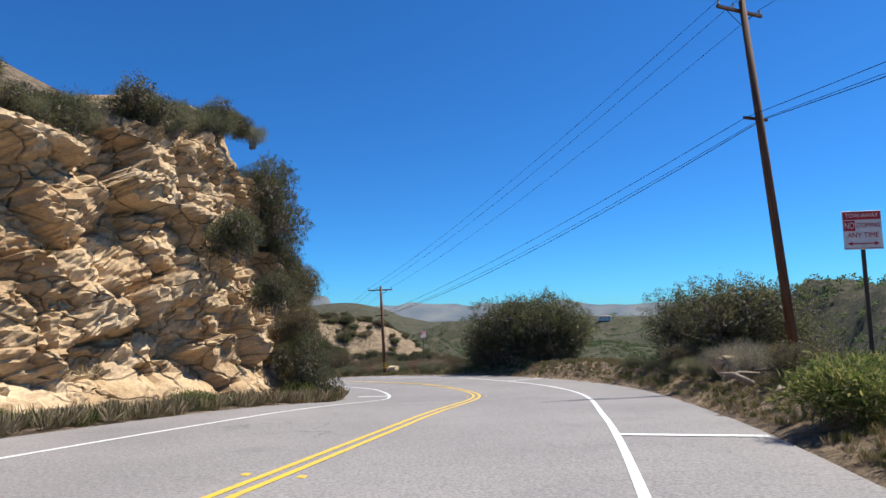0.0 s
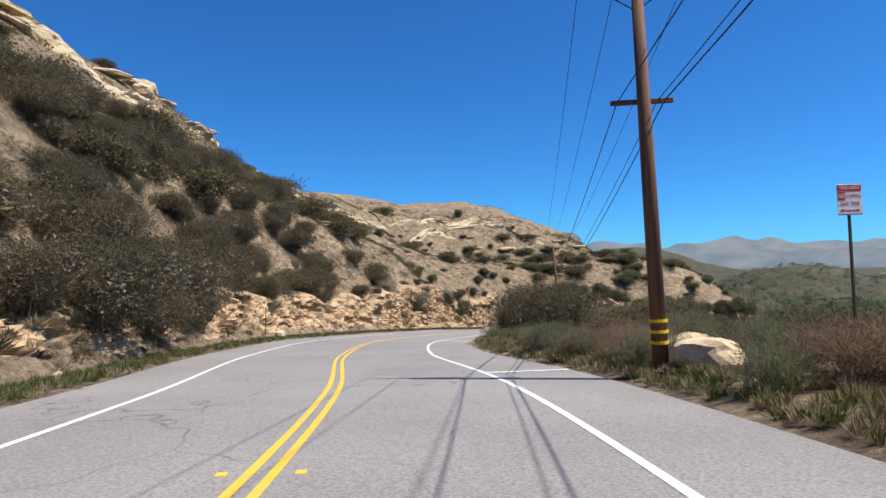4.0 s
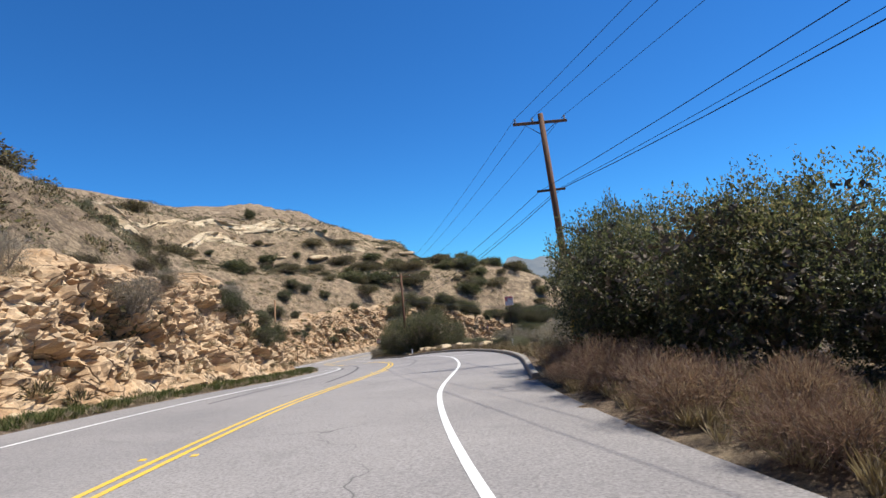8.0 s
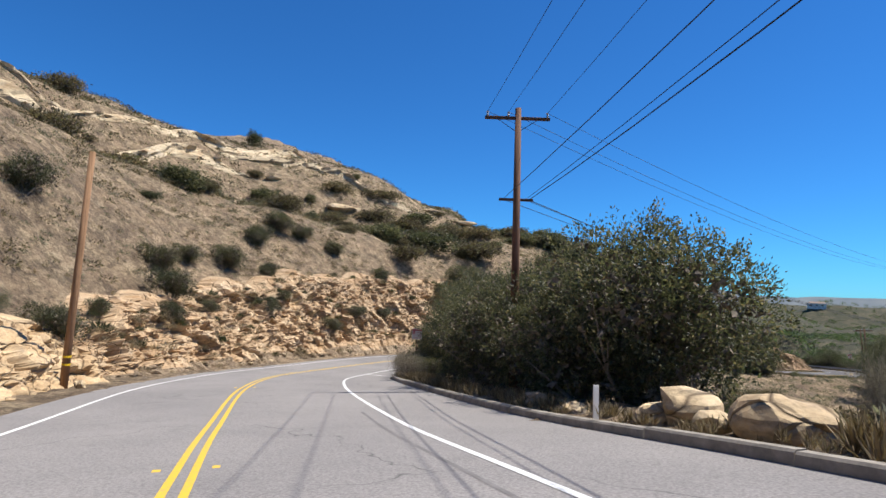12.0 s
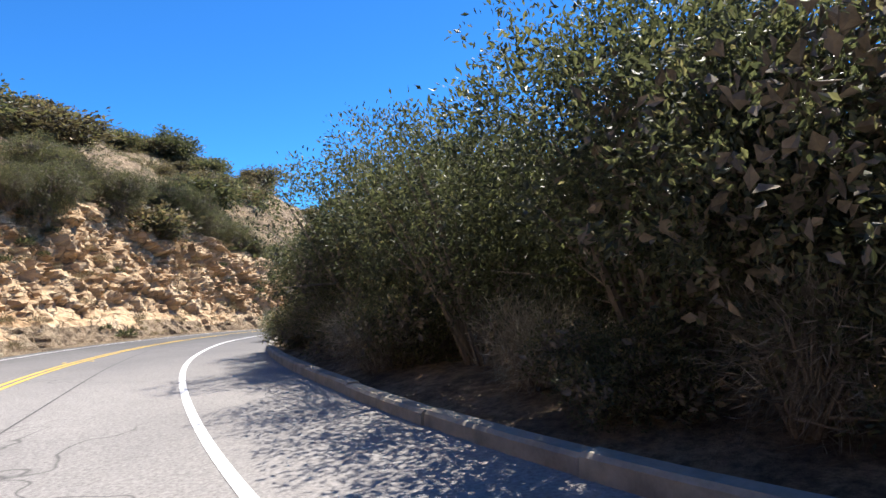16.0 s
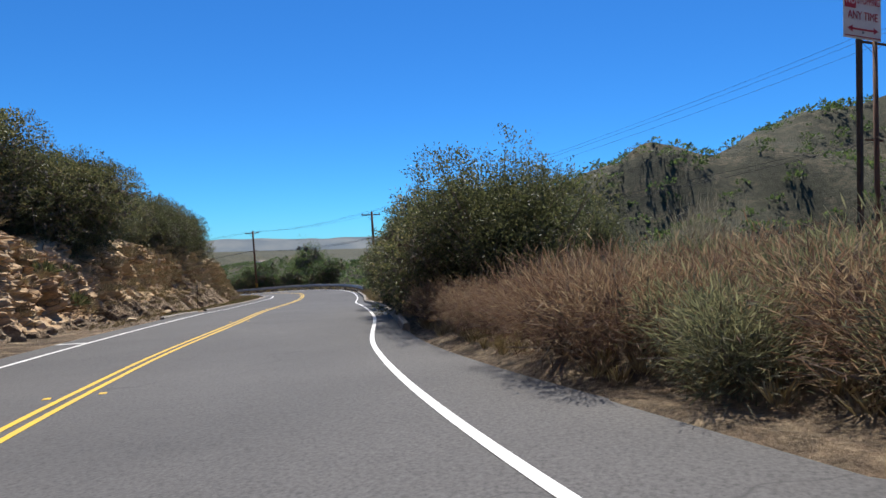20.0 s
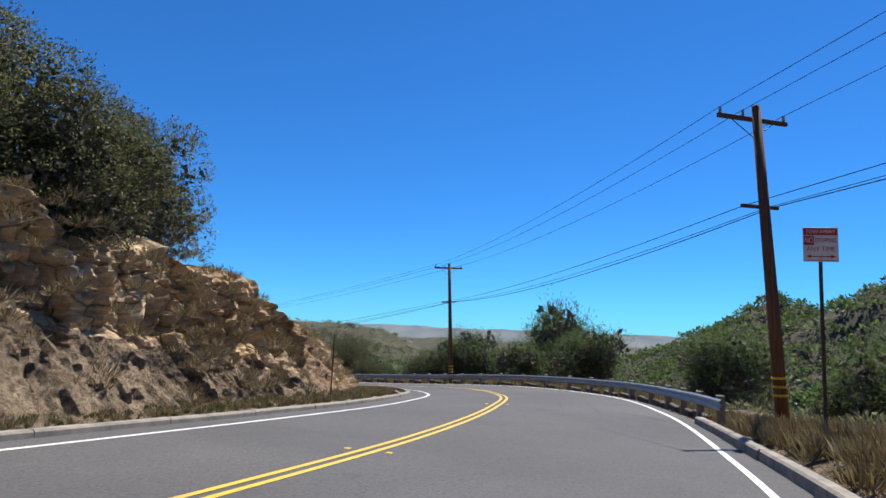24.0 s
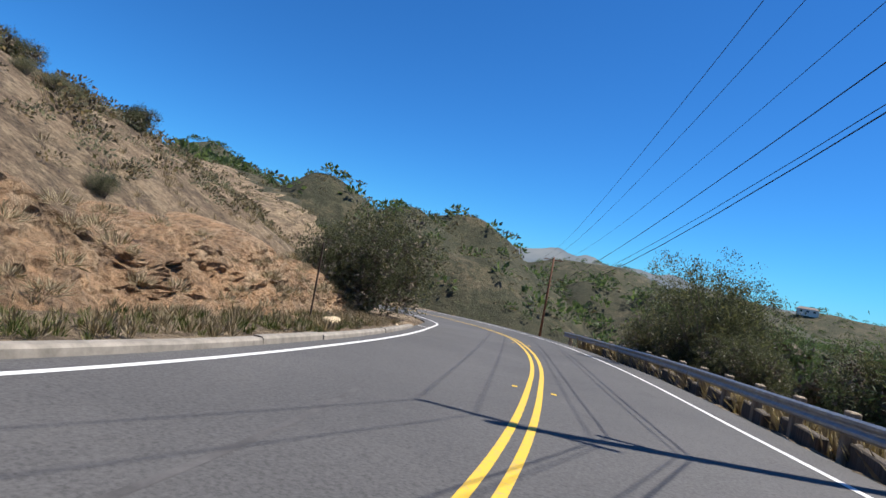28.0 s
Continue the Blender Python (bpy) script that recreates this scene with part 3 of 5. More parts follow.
road = ribbon("road", -2, 32.9, -PAVE_L, PAVE_R, 0.0, ASPHALT, 8, 2)
tagged(road, "sun-bleached grey asphalt road with fine cracks, darker downhill", "road", kind="structure")
for d in (-0.165, 0.065):
    tagged(ribbon("road_line", -2, 32.9, d, d + 0.10, 0.006, YELLOW), "solid yellow centre line on asphalt", "road marking", "double yellow centre line", "structure")
tagged(ribbon("road_line", -2, 32.9, -WL - 0.06, -WL + 0.06, 0.006, WHITE), "solid white edge line on asphalt", "road marking", "white edge lines", "structure")
tagged(ribbon("road_line", -2, 32.9, WR - 0.06, WR + 0.06, 0.006, WHITE), "solid white edge line on asphalt", "road marking", "white edge lines", "structure")


def cross_tick(u, side, length, skew=0.0, half=0.1):
    """A white bar out from the edge line; a positive skew turns its far end back along the road."""
    start = float(np.interp(u, U, WR if side > 0 else WL)) + 0.06
    room = float(np.interp(u, U, PAVE_R if side > 0 else PAVE_L)) - 0.08
    verts = []
    for r in np.linspace(0, length, 9):
        d = side * min(start + r * math.cos(skew), room)
        (xa, ya, _), (xb, yb, _) = spot(u - 0.05, d), spot(u + 0.05, d)
        pace = math.hypot(xb - xa, yb - ya) / 0.1
        for h in (-half, half):
            x, y, z = spot(u + (h - r * math.sin(skew)) / pace, d)
            verts.append((x, y, z + 0.012))
    faces = [(2 * i, 2 * i + 2, 2 * i + 3, 2 * i + 1) if side > 0 else (2 * i, 2 * i + 1, 2 * i + 3, 2 * i + 2) for i in range(8)]
    tagged(link_mesh("tick_mark", verts, faces, WHITE), "white cross tick on the asphalt shoulder", "road marking", "shoulder ticks", "structure")


for u, side, length, *more in ((0.8, 1, 2.6), (2.7, 1, 2.3), (5.24, 1, 2.6), (7.25, 1, 4.4, 0.58, 0.15), (10.8, 1, 2.3), (15.52, 1, 3.4, 0.7, 0.13), (19.85, 1, 1.6), (2.26, -1, 1.9, -0.8, 0.2), (7.48, -1, 1.6), (10.95, -1, 1.3), (20.0, -1, 0.9), (21.56, -1, 0.9), (30.1, -1, 1.2)):
    cross_tick(u, side, length, *more)


# ---- rock faces beside the road ----
def blocks(a, b, size, rng, amp, groove, tilt):
    """Relief of a face made of broken blocks, over its length a and height b."""
    n = max(6, int((a.max() - a.min()) * max(b.max() - b.min(), 0.5) / (size[0] * size[1])))
    ca, cb = rng.uniform(a.min(), a.max(), n), rng.uniform(b.min(), b.max(), n)
    out, ta, tb = rng.uniform(-1, 1, n) * amp, rng.normal(0, tilt * 0.6, n), rng.normal(0.04, tilt * 0.6, n)
    res = np.empty(len(a))
    for s in range(0, len(a), 3000):
        q = slice(s, s + 3000)
        da, db = (a[q, None] - ca), (b[q, None] - cb)
        dist = np.maximum(np.abs(da + 0.22 * db) / size[0], np.abs(db - 0.15 * da) / size[1]) + 0.25 * np.hypot(da / size[0], db / size[1])
        two = np.argpartition(dist, 1, axis=1)[:, :2]
        r = np.arange(dist.shape[0])
        d0, d1 = dist[r, two[:, 0]], dist[r, two[:, 1]]
        k = np.where(d0 <= d1, two[:, 0], two[:, 1])
        gap = np.abs(d1 - d0)
        res[q] = out[k] + ta[k] * da[r, k] + tb[k] * db[r, k] - 1.5 * groove * np.exp(-gap / 0.06)
    return res


def rock_face(u0, u1, lean, mat, label, seed, big, amp, top=1.0, cell=0.15, set_back=0.0, fine=0.4, talus=0.16, foot=None, ends=3.0):
    rng = np.random.default_rng(seed)
    s0, s1 = np.interp([u0, u1], U, STEP)
    na = int((s1 - s0) / cell)
    s = np.linspace(s0, s1, na + 1)
    u = np.interp(s, STEP, U)
    cut = knots(CUT, u) * top
    nb = int(cut.max() / cell) + 3
    fade = smooth01((s - s0) / ends) * smooth01((s1 - s) / ends)
    height = (cut * (0.35 + 0.65 * fade) + 0.7 * np.sin(s * 0.9 + seed) * np.sin(s * 0.37))
    v = np.r_[np.linspace(-0.06, 1.0, nb + 1), 1.001, 1.002, 1.003]
    A, V = np.meshgrid(s, v, indexing="ij")
    over = np.clip(np.round((V - 1) * 1000), 0, 3)
    V = np.minimum(V, 1.0)
    B = V * height[:, None]
    relief = blocks(A.ravel(), B.ravel(), big, rng, amp, 0.35 * amp, 0.16) + blocks(A.ravel(), B.ravel(), (big[0] * 0.33, big[1] * 0.35), rng, amp * fine, 0.5 * fine * amp, 0.25)
    bed = (B.ravel() / (0.32 * big[1]) + 0.35 * np.sin(A.ravel() * 0.45 + seed) + 0.12 * np.sin(A.ravel() * 2.3)) % 1.0
    relief += 0.2 * amp * (0.5 - bed) - 0.22 * amp * np.exp(-(bed / 0.12) ** 2)
    relief += 0.12 * np.sin(A.ravel() * 1.7 + 3 * np.sin(B.ravel() * 1.1 + seed)) + rng.normal(0, 0.035, A.size)
    relief = relief.reshape(A.shape) * (0.5 + 0.5 * smooth01((V - 0.6 * talus) / (0.8 * talus + 0.02))) * (1 - 0.5 * smooth01((V - 0.85) / 0.15))
    base = knots(VERGE, u) + np.interp(u, U, PAVE_L) + set_back
    back = base[:, None] + np.where(V < talus, V * height[:, None] * 1.1, talus * height[:, None] * 1.1 + (V - talus) * height[:, None] * lean) - relief
    back += np.where(V > 0.9, (V - 0.9) * 10 * 0.9, 0) + over * 1.3
    px = np.interp(u, U, LINE[:, 0])[:, None] - back * np.interp(u, U, RIGHT[:, 0])[:, None]
    py = np.interp(u, U, LINE[:, 1])[:, None] - back * np.interp(u, U, RIGHT[:, 1])[:, None]
    pz = (np.interp(u, U, LINE_Z) - np.interp(u, U, TILT * PAVE_L))[:, None] + B + 0.25 * relief - 0.12 * over ** 2 + 0.25 * over
    # the two ends and the top turn into the hill
    endl = (1 - fade)[:, None]
    px -= endl * 1.4 * np.interp(u, U, RIGHT[:, 0])[:, None]
    py -= endl * 1.4 * np.interp(u, U, RIGHT[:, 1])[:, None]
    pts = np.stack([px, py, pz], -1)
    root = new("rock_outcrop")
    tagged(root, label, "rock face", "roadside rock cuts")
    cols = max(4, int(3.2 / cell))
    for a in range(0, na, cols):
        b = min(a + cols, na)
        piece = pts[a:b + 1].reshape(-1, 3)
        idx = np.arange(len(piece)).reshape(b - a + 1, -1)
        f = np.stack([idx[:-1, :-1], idx[:-1, 1:], idx[1:, 1:], idx[1:, :-1]], -1).reshape(-1, 4)
        low = np.arange(len(f)) % (idx.shape[1] - 1) < talus * (nb + 1) * (0.8 + 0.2 * math.sin(a * 0.7))
        link_mesh("rock_slab", piece, f, mat, root, mats=[mat, foot or mat], slots=low.astype(np.int32))
    return root


rock_face(-1.9, 2.8, 0.10, SANDSTONE, "tall cracked tan sandstone cliff beside the road", 3, (2.9, 1.9), 0.75, 1.04, 0.13, fine=0.25, talus=0.12, ends=0.9)
rock_face(2.5, 4.6, 0.8, BROKEN, "broken tan rock slope under dark bushes", 4, (1.6, 1.1), 0.5)
rock_face(4.5, 9.0, 0.75, BROKEN, "low crumbling orange earth bank beside the road", 5, (1.3, 0.6), 0.34, talus=0.3, foot=TALUS)
rock_face(8.8, 11.7, 0.45, BROKEN, "steep broken tan rock cut with dark cracks", 6, (1.2, 0.9), 0.55, 1.1, 0.13)
rock_face(11.5, 14.6, 0.8, SANDSTONE, "low worn sandstone ledge beside the road", 7, (2.4, 0.8), 0.35, 1.1)
rock_face(14.4, 20.6, 0.55, BROKEN, "pale broken rock slope with shrubs on it", 8, (1.5, 1.3), 0.65, foot=TALUS)
rock_face(20.4, 22.7, 0.5, BROKEN, "jagged tan rock cut under dark trees", 9, (1.1, 1.0), 0.55, foot=TALUS)
rock_face(22.5, 26.5, 0.26, SANDSTONE, "blocky layered sandstone cut with dry grass", 10, (0.9, 1.5), 0.55, 1.05, 0.12, talus=0.4, foot=TALUS)
rock_face(25.9, 30.3, 0.9, EARTH, "sloping orange earth bank with loose stones", 11, (0.9, 0.5), 0.1, fine=0.5)


# ---- sandstone ledges along the hillside ----
def ledge(u0, u1, reach, height, seed, cell=0.45):
    rng = np.random.default_rng(seed)
    s0, s1 = np.interp([u0, u1], U, STEP)
    na, nb = int((s1 - s0) * 1.3 / cell), 9
    s, v = np.linspace(s0, s1, na + 1), np.linspace(0, 1, nb + 1)
    u = np.interp(s, STEP, U)
    away = reach + 2.5 * np.sin(s * 0.11 + seed) + 1.2 * np.sin(s * 0.37)
    x, y, _ = spot(u, -away)
    foot = land(x, y) - 0.7
    ends = smooth01((s - s0) / 5) * smooth01((s1 - s) / 5)
    tall = height * (0.25 + 0.75 * ends) * (0.75 + 0.35 * np.sin(s * 0.5 + seed) * np.sin(s * 0.21)) + 0.7
    A, V = np.meshgrid(s, v, indexing="ij")
    relief = blocks(A.ravel(), (V * tall[:, None]).ravel(), (2.6, 0.9), rng, 0.5, 0.3, 0.1).reshape(A.shape)
    back = away[:, None] + V * tall[:, None] * 0.35 - relief + np.where(V > 0.85, (V - 0.85) * 22, 0)
    px = np.interp(u, U, LINE[:, 0])[:, None] - back * np.interp(u, U, RIGHT[:, 0])[:, None]
    py = np.interp(u, U, LINE[:, 1])[:, None] - back * np.interp(u, U, RIGHT[:, 1])[:, None]
    pts = np.stack([px, py, foot[:, None] + np.minimum(V / 0.85, 1) * tall[:, None] + 0.2 * relief], -1)
    root = tagged(new("rock_ledge"), "long pale sandstone ledge across the hillside", "rock ledge", "hillside ledges")
    for a in range(0, na, 12):
        b = min(a + 12, na)
        piece = pts[a:b + 1].reshape(-1, 3)
        idx = np.arange(len(piece)).reshape(b - a + 1, -1)
        link_mesh("rock_slab", piece, np.stack([idx[:-1, :-1], idx[:-1, 1:], idx[1:, 1:], idx[1:, :-1]], -1).reshape(-1, 4), LEDGE, root)


for args in ((7.5, 10.5, 50, 3.4, 1), (10.0, 13.2, 54, 3.0, 2), (12.5, 15.0, 48, 2.4, 3), (14.6, 17.2, 52, 3.2, 4), (16.8, 19.0, 50, 3.0, 5), (18.6, 20.8, 54, 2.6, 6), (9.0, 11.5, 40, 1.8, 7), (15.5, 18.0, 41, 1.8, 8), (13.0, 16.0, 57, 2.2, 9), (16.5, 20.0, 58, 2.4, 10)):
    ledge(*args)


# ---- plants ----
def unit(a):
    return a / (np.linalg.norm(a, axis=1)[:, None] + 1e-9)


def leaf_cloud(rng, lobes, count, length, width, shell=0.72, up=0.3, spray=9, spread=0.16, stiff=0.7):
    """Folded leaves in small sprays, scattered through lobes (x, y, z, radius, height radius)."""
    L = np.array(lobes)
    n = max(count // spray, 1)
    pick = rng.choice(len(L), n, p=L[:, 3] ** 2 / (L[:, 3] ** 2).sum())
    d = rng.normal(0, 1, (n, 3))
    d[:, 2] += up
    d = unit(d)
    lump = 1 + 0.11 * np.sin(d[:, 0] * 6 + pick) * np.sin(d[:, 1] * 7 + pick * 2) + 0.06 * np.sin(d[:, 2] * 11 + pick)
    r = (shell + (1.04 - shell) * rng.random(n) ** 0.6) * lump
    p = L[pick, :3] + d * r[:, None] * np.stack([L[pick, 3], L[pick, 3], L[pick, 4]], 1)
    p, d = np.repeat(p, spray, 0), np.repeat(d, spray, 0)
    count = len(p)
    p = p + rng.normal(0, spread, (count, 3)) + d * rng.uniform(-0.5, 1, (count, 1)) * spread
    axis = d * stiff + rng.normal(0, 0.6, (count, 3))
    axis[:, 2] += 0.1 + 0.3 * (stiff > 1)
    axis = unit(axis)
    side = unit(np.cross(axis, rng.normal(0, 1, (count, 3))))
    nrm = np.cross(axis, side)
    k = rng.uniform(0.6, 1.3, (count, 1))
    a, b = axis * length * k, side * width * k * 0.5
    v = np.stack([p, p + a * 0.5 + b + nrm * width * 0.2, p + a, p + a * 0.5 - b + nrm * width * 0.2], 1).reshape(-1, 3)
    i = np.arange(count)[:, None] * 4
    return v, np.concatenate([i + [[0, 1, 2]], i + [[0, 2, 3]]], 0)


def make_shrub(name, label, category, seed, mat, lobes, leaves, length, width, stems=5, core=True, shell=0.72, spray=9, spread=0.16, stiff=0.7):
    """A shrub or small tree: stems, a crown of leaves and the twigs inside it."""
    rng = np.random.default_rng(seed)
    root = new(name)
    root.empty_display_size = 0.3
    tagged(root, label, category)
    pieces = []
    for k in range(stems):
        lobe = lobes[k % len(lobes)]
        w = rng.uniform(0, 6.28)
        foot = Vector((0.15 * math.cos(w), 0.15 * math.sin(w), -0.3))
        tip = Vector((lobe[0] + rng.normal(0, 0.4 * lobe[3]), lobe[1] + rng.normal(0, 0.4 * lobe[3]), lobe[2] + lobe[4] * rng.uniform(0.2, 0.8)))
        mid = foot.lerp(tip, 0.5) + Vector(rng.normal(0, 0.15 * lobe[3], 3))
        pieces.append(tube([foot, mid, tip], [0.045 * lobe[3] + 0.015, 0.03 * lobe[3] + 0.01, 0.008], 5))
        for _ in range(2):
            end = mid.lerp(tip, 0.5) + Vector(rng.normal(0, 0.5 * lobe[3], 3))
            pieces.append(tube([mid, end], [0.02 * lobe[3] + 0.006, 0.005], 4))
    v, f = join(pieces)
    link_mesh("stem", v, f, BARK, root)
    v, f = leaf_cloud(rng, lobes, leaves, length, width, shell, 0.3, spray, spread, stiff)
    link_mesh("crown", v, f.tolist(), mat, root)
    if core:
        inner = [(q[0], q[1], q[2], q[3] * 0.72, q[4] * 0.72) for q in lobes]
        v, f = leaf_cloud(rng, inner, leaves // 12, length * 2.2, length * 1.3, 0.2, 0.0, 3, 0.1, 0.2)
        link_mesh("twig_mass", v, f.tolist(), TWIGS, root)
    return root


def lobes_for(seed, radius, height, count, base=0.3):
    rng = np.random.default_rng(seed)
    out = []
    for k in range(count):
        w, q = rng.uniform(0, 6.28), rng.uniform(0.15, 0.75)
        r = radius * rng.uniform(0.34, 0.55)
        z = height * rng.uniform(base, 0.66)
        out.append((radius * q * math.cos(w), radius * q * math.sin(w), z, r, min(r * 0.95, height * 0.36)))
    out.append((0, 0, height * 0.5, radius * 0.55, height * 0.4))
    return out


KINDS = {
    "laurel": ("laurel_shrub", "rounded dark green laurel shrub on the slope", "shrub", (11, 12), GREEN, (1.6, 2.2, 10, 0.25), 13000, 0.095, 0.04, dict(stems=8, shell=0.55, spread=0.11, spray=12)),
    "laurel_big": ("tree", "large dense dark green laurel thicket by the road", "tree", (21, 22, 23), GREEN, (2.8, 4.8, 22, 0.12), 44000, 0.095, 0.042, dict(stems=16, shell=0.58, spread=0.085, spray=16)),
    "open_tree": ("tree", "open multi-stemmed tree with sparse dark leaves", "tree", (31, 32), GREEN, (2.6, 6.0, 20, 0.30), 32000, 0.095, 0.038, dict(stems=30, core=False, shell=0.4, spray=18, spread=0.11)),
    "brown": ("chaparral_shrub", "brown-green chaparral shrub on the dry slope", "shrub", (41, 42), BROWNLEAF, (1.4, 1.8, 9, 0.25), 10000, 0.09, 0.034, dict(stems=10, shell=0.55, spread=0.11, spray=12)),
    "brown_big": ("chaparral_thicket", "large reddish-brown chaparral thicket", "shrub", (45, 46), BROWNLEAF, (2.6, 3.2, 13, 0.2), 36000, 0.085, 0.034, dict(stems=20, shell=0.5, spread=0.10, spray=14)),
    "sage": ("sage_bush", "grey-green sage bush in dry grass", "shrub", (51, 52), SAGE, (0.9, 1.1, 7, 0.3), 8000, 0.12, 0.012, dict(stems=14, core=False, shell=0.3, spray=6, spread=0.09, stiff=1.6)),
    "rust": ("buckwheat_bush", "dry rust-red buckwheat bush", "shrub", (61, 62), RUST, (1.0, 1.0, 7, 0.3), 10000, 0.13, 0.008, dict(stems=18, core=False, shell=0.3, spray=6, spread=0.09, stiff=1.4)),
    "pine": ("tree", "round dark green pine tree beyond the road", "tree", (71, 72), PINE, (2.7, 6.5, 18, 0.3), 24000, 0.2, 0.03, dict(stems=10, spray=14, spread=0.2, shell=0.55)),
    "far": ("hill_shrub", "dark rounded shrub far up the hillside", "shrub", (81, 82, 83), GREEN, (1.7, 2.0, 8, 0.3), 3000, 0.2, 0.10, dict(stems=3, core=False, shell=0.5)),
    "far_brown": ("hill_shrub", "brown chaparral shrub up the hillside", "shrub", (84, 85), BROWNLEAF, (1.8, 1.7, 8, 0.3), 3000, 0.2, 0.09, dict(stems=3, core=False, shell=0.5)),
    "grey": ("twiggy_shrub", "leafless grey twiggy shrub on the bank", "shrub", (91,), GREYTWIG, (1.5, 1.9, 8, 0.3), 6500, 0.28, 0.012, dict(stems=24, core=False, shell=0.3, spray=6, spread=0.14, stiff=1.0)),
}
SHRUBS = {}


def plant(kind, x, y, size=1.0, wide=1.0, seed=None, sink=0.1, lift=None):
    rng = random.Random(seed if seed is not None else int(x * 31 + y * 17))
    name, label, category, seeds, mat, shape, leaves, length, width, more = KINDS[kind]
    which = rng.choice(seeds)
    z = (ground_at(x, y) if lift is None else lift) - sink * size
    m = Matrix.Translation((x, y, z)) @ Matrix.Rotation(rng.uniform(0, 6.28), 4, "Z")
    sc = (size * wide * rng.uniform(0.92, 1.08), size * wide * rng.uniform(0.92, 1.08), size * rng.uniform(0.93, 1.07))
    if (kind, which) not in SHRUBS:
        ob = SHRUBS[kind, which] = make_shrub(name, label, category, which, mat, lobes_for(which, *shape), leaves, length, width, **more)
        ob.matrix_world = m
    else:
        ob = copy_thing(SHRUBS[kind, which], m)
    ob.scale = sc
    return ob


def row(kind, u0, u1, d0, d1, count, size, seed, spread=0.25, wide=1.0):
    """Plants along the road between marks u0 and u1, d0 to d1 metres out from the paving (negative: left)."""
    rng = random.Random(seed)
    for k in range(count):
        u = u0 + (u1 - u0) * (k + rng.uniform(0.2, 0.8)) / count
        d = d0 + (d1 - d0) * rng.random()
        edge = float(np.interp(u, U, PAVE_R)) if d > 0 else -float(np.interp(u, U, PAVE_L))
        x, y, z = spot(u, edge + d)
        g = ground_at(x, y)
        if d < 0:
            # on the brow of the cut the plants stand on the rock
            cut, verge = float(knots(CUT, u)), float(knots(VERGE, u))
            inward = -d - verge
            lean = float(knots(LEAN, u))
            g = max(g, z + min(cut, max(0.0, inward / max(lean, 0.1) * 0.8)) - 0.3) if inward > 0 and inward < lean * cut + 3 else g
        plant(kind, x, y, size * rng.uniform(1 - spread, 1 + spread), wide, seed * 100 + k, lift=g)


# right of the road (offsets from the paving's edge)
for u, d, size in ((1.92, 4.2, 0.95), (2.1, 3.8, 0.85), (2.0, 6.4, 0.8)):
    plant("laurel_big", *off_paving(u, d), size, 0.9, 71)
row("laurel_big", 2.9, 3.9, 2.8, 4.2, 4, 1.1, 2)
row("brown_big", 4.8, 6.6, 4.5, 8.5, 8, 0.72, 3)
row("brown_big", 4.6, 7.0, 9.0, 18.0, 9, 0.8, 301)
row("sage", 4.2, 7.2, 0.8, 3.5, 22, 0.85, 4)
row("rust", 4.4, 6.0, 1.2, 3.4, 9, 0.9, 5)
row("brown_big", 6.6, 7.5, 3.6, 5.0, 3, 1.0, 6)
row("laurel_big", 7.3, 9.2, 3.0, 4.6, 7, 0.74, 7)
row("rust", 7.8, 9.2, 0.5, 1.6, 14, 0.8, 8)
for u, d, size in ((9.15, 2.6, 0.85), (9.45, 3.2, 1.15)):
    plant("laurel_big", *off_paving(u, d), size, 0.85, 70)
row("laurel", 10.2, 11.6, 6.0, 10.0, 6, 1.0, 9)
row("brown", 9.4, 12.4, 8.0, 22.0, 12, 1.2, 91)
row("sage", 9.4, 11.4, 1.2, 4.0, 9, 0.7, 10)
row("grey", 9.8, 11.2, 2.0, 4.5, 4, 0.7, 101)
row("laurel_big", 13.0, 14.5, 2.8, 5.0, 7, 1.02, 11)
row("open_tree", 15.1, 15.3, 4.2, 4.8, 1, 1.15, 12)
row("laurel_big", 15.2, 15.5, 4.6, 5.4, 2, 1.1, 121)
row("laurel_big", 15.65, 16.5, 2.2, 3.2, 3, 0.76, 13)
row("laurel_big", 17.25, 17.85, 2.0, 2.7, 3, 0.66, 130)
row("laurel_big", 17.9, 18.3, 1.8, 2.4, 2, 0.5, 1302)
row("laurel_big", 16.5, 17.3, 4.2, 5.4, 3, 0.9, 1301)
row("laurel_big", 18.35, 18.7, 6.4, 7.6, 3, 0.95, 131)
row("sage", 18.6, 19.8, 2.5, 8.0, 16, 1.0, 132)
row("grey", 18.4, 19.2, 1.2, 3.5, 5, 0.6, 133)
row("open_tree", 16.4, 17.4, 1.9, 2.7, 4, 0.92, 14)
row("grey", 14.4, 18.2, 0.6, 1.8, 11, 0.7, 141)
row("laurel", 14.4, 18.2, 0.9, 1.9, 8, 0.6, 142)
row("sage", 18.5, 20.4, 0.3, 2.6, 22, 1.05, 15)
row("rust", 20.0, 21.6, 0.5, 3.0, 16, 1.15, 16)
row("rust", 20.0, 21.6, 3.0, 8.0, 14, 1.2, 161)
row("sage", 18.8, 21.6, 2.6, 9.0, 26, 1.15, 17)
row("brown_big", 18.6, 21.4, 14.0, 34.0, 16, 0.9, 171)
plant("open_tree", 2, 230, 2.0, 0.8, 1)
plant("open_tree", 6, 238, 1.5, 0.9, 2)
for k, (x, y, s) in enumerate(((-2, 222, 4.6), (2, 217, 4.0), (-4, 214, 3.6), (5, 222, 3.8))):
    plant("grey", x, y, s, 0.45, 40 + k)
row("laurel_big", 21.45, 23.2, 1.9, 2.6, 9, 1.05, 18, 0.1)
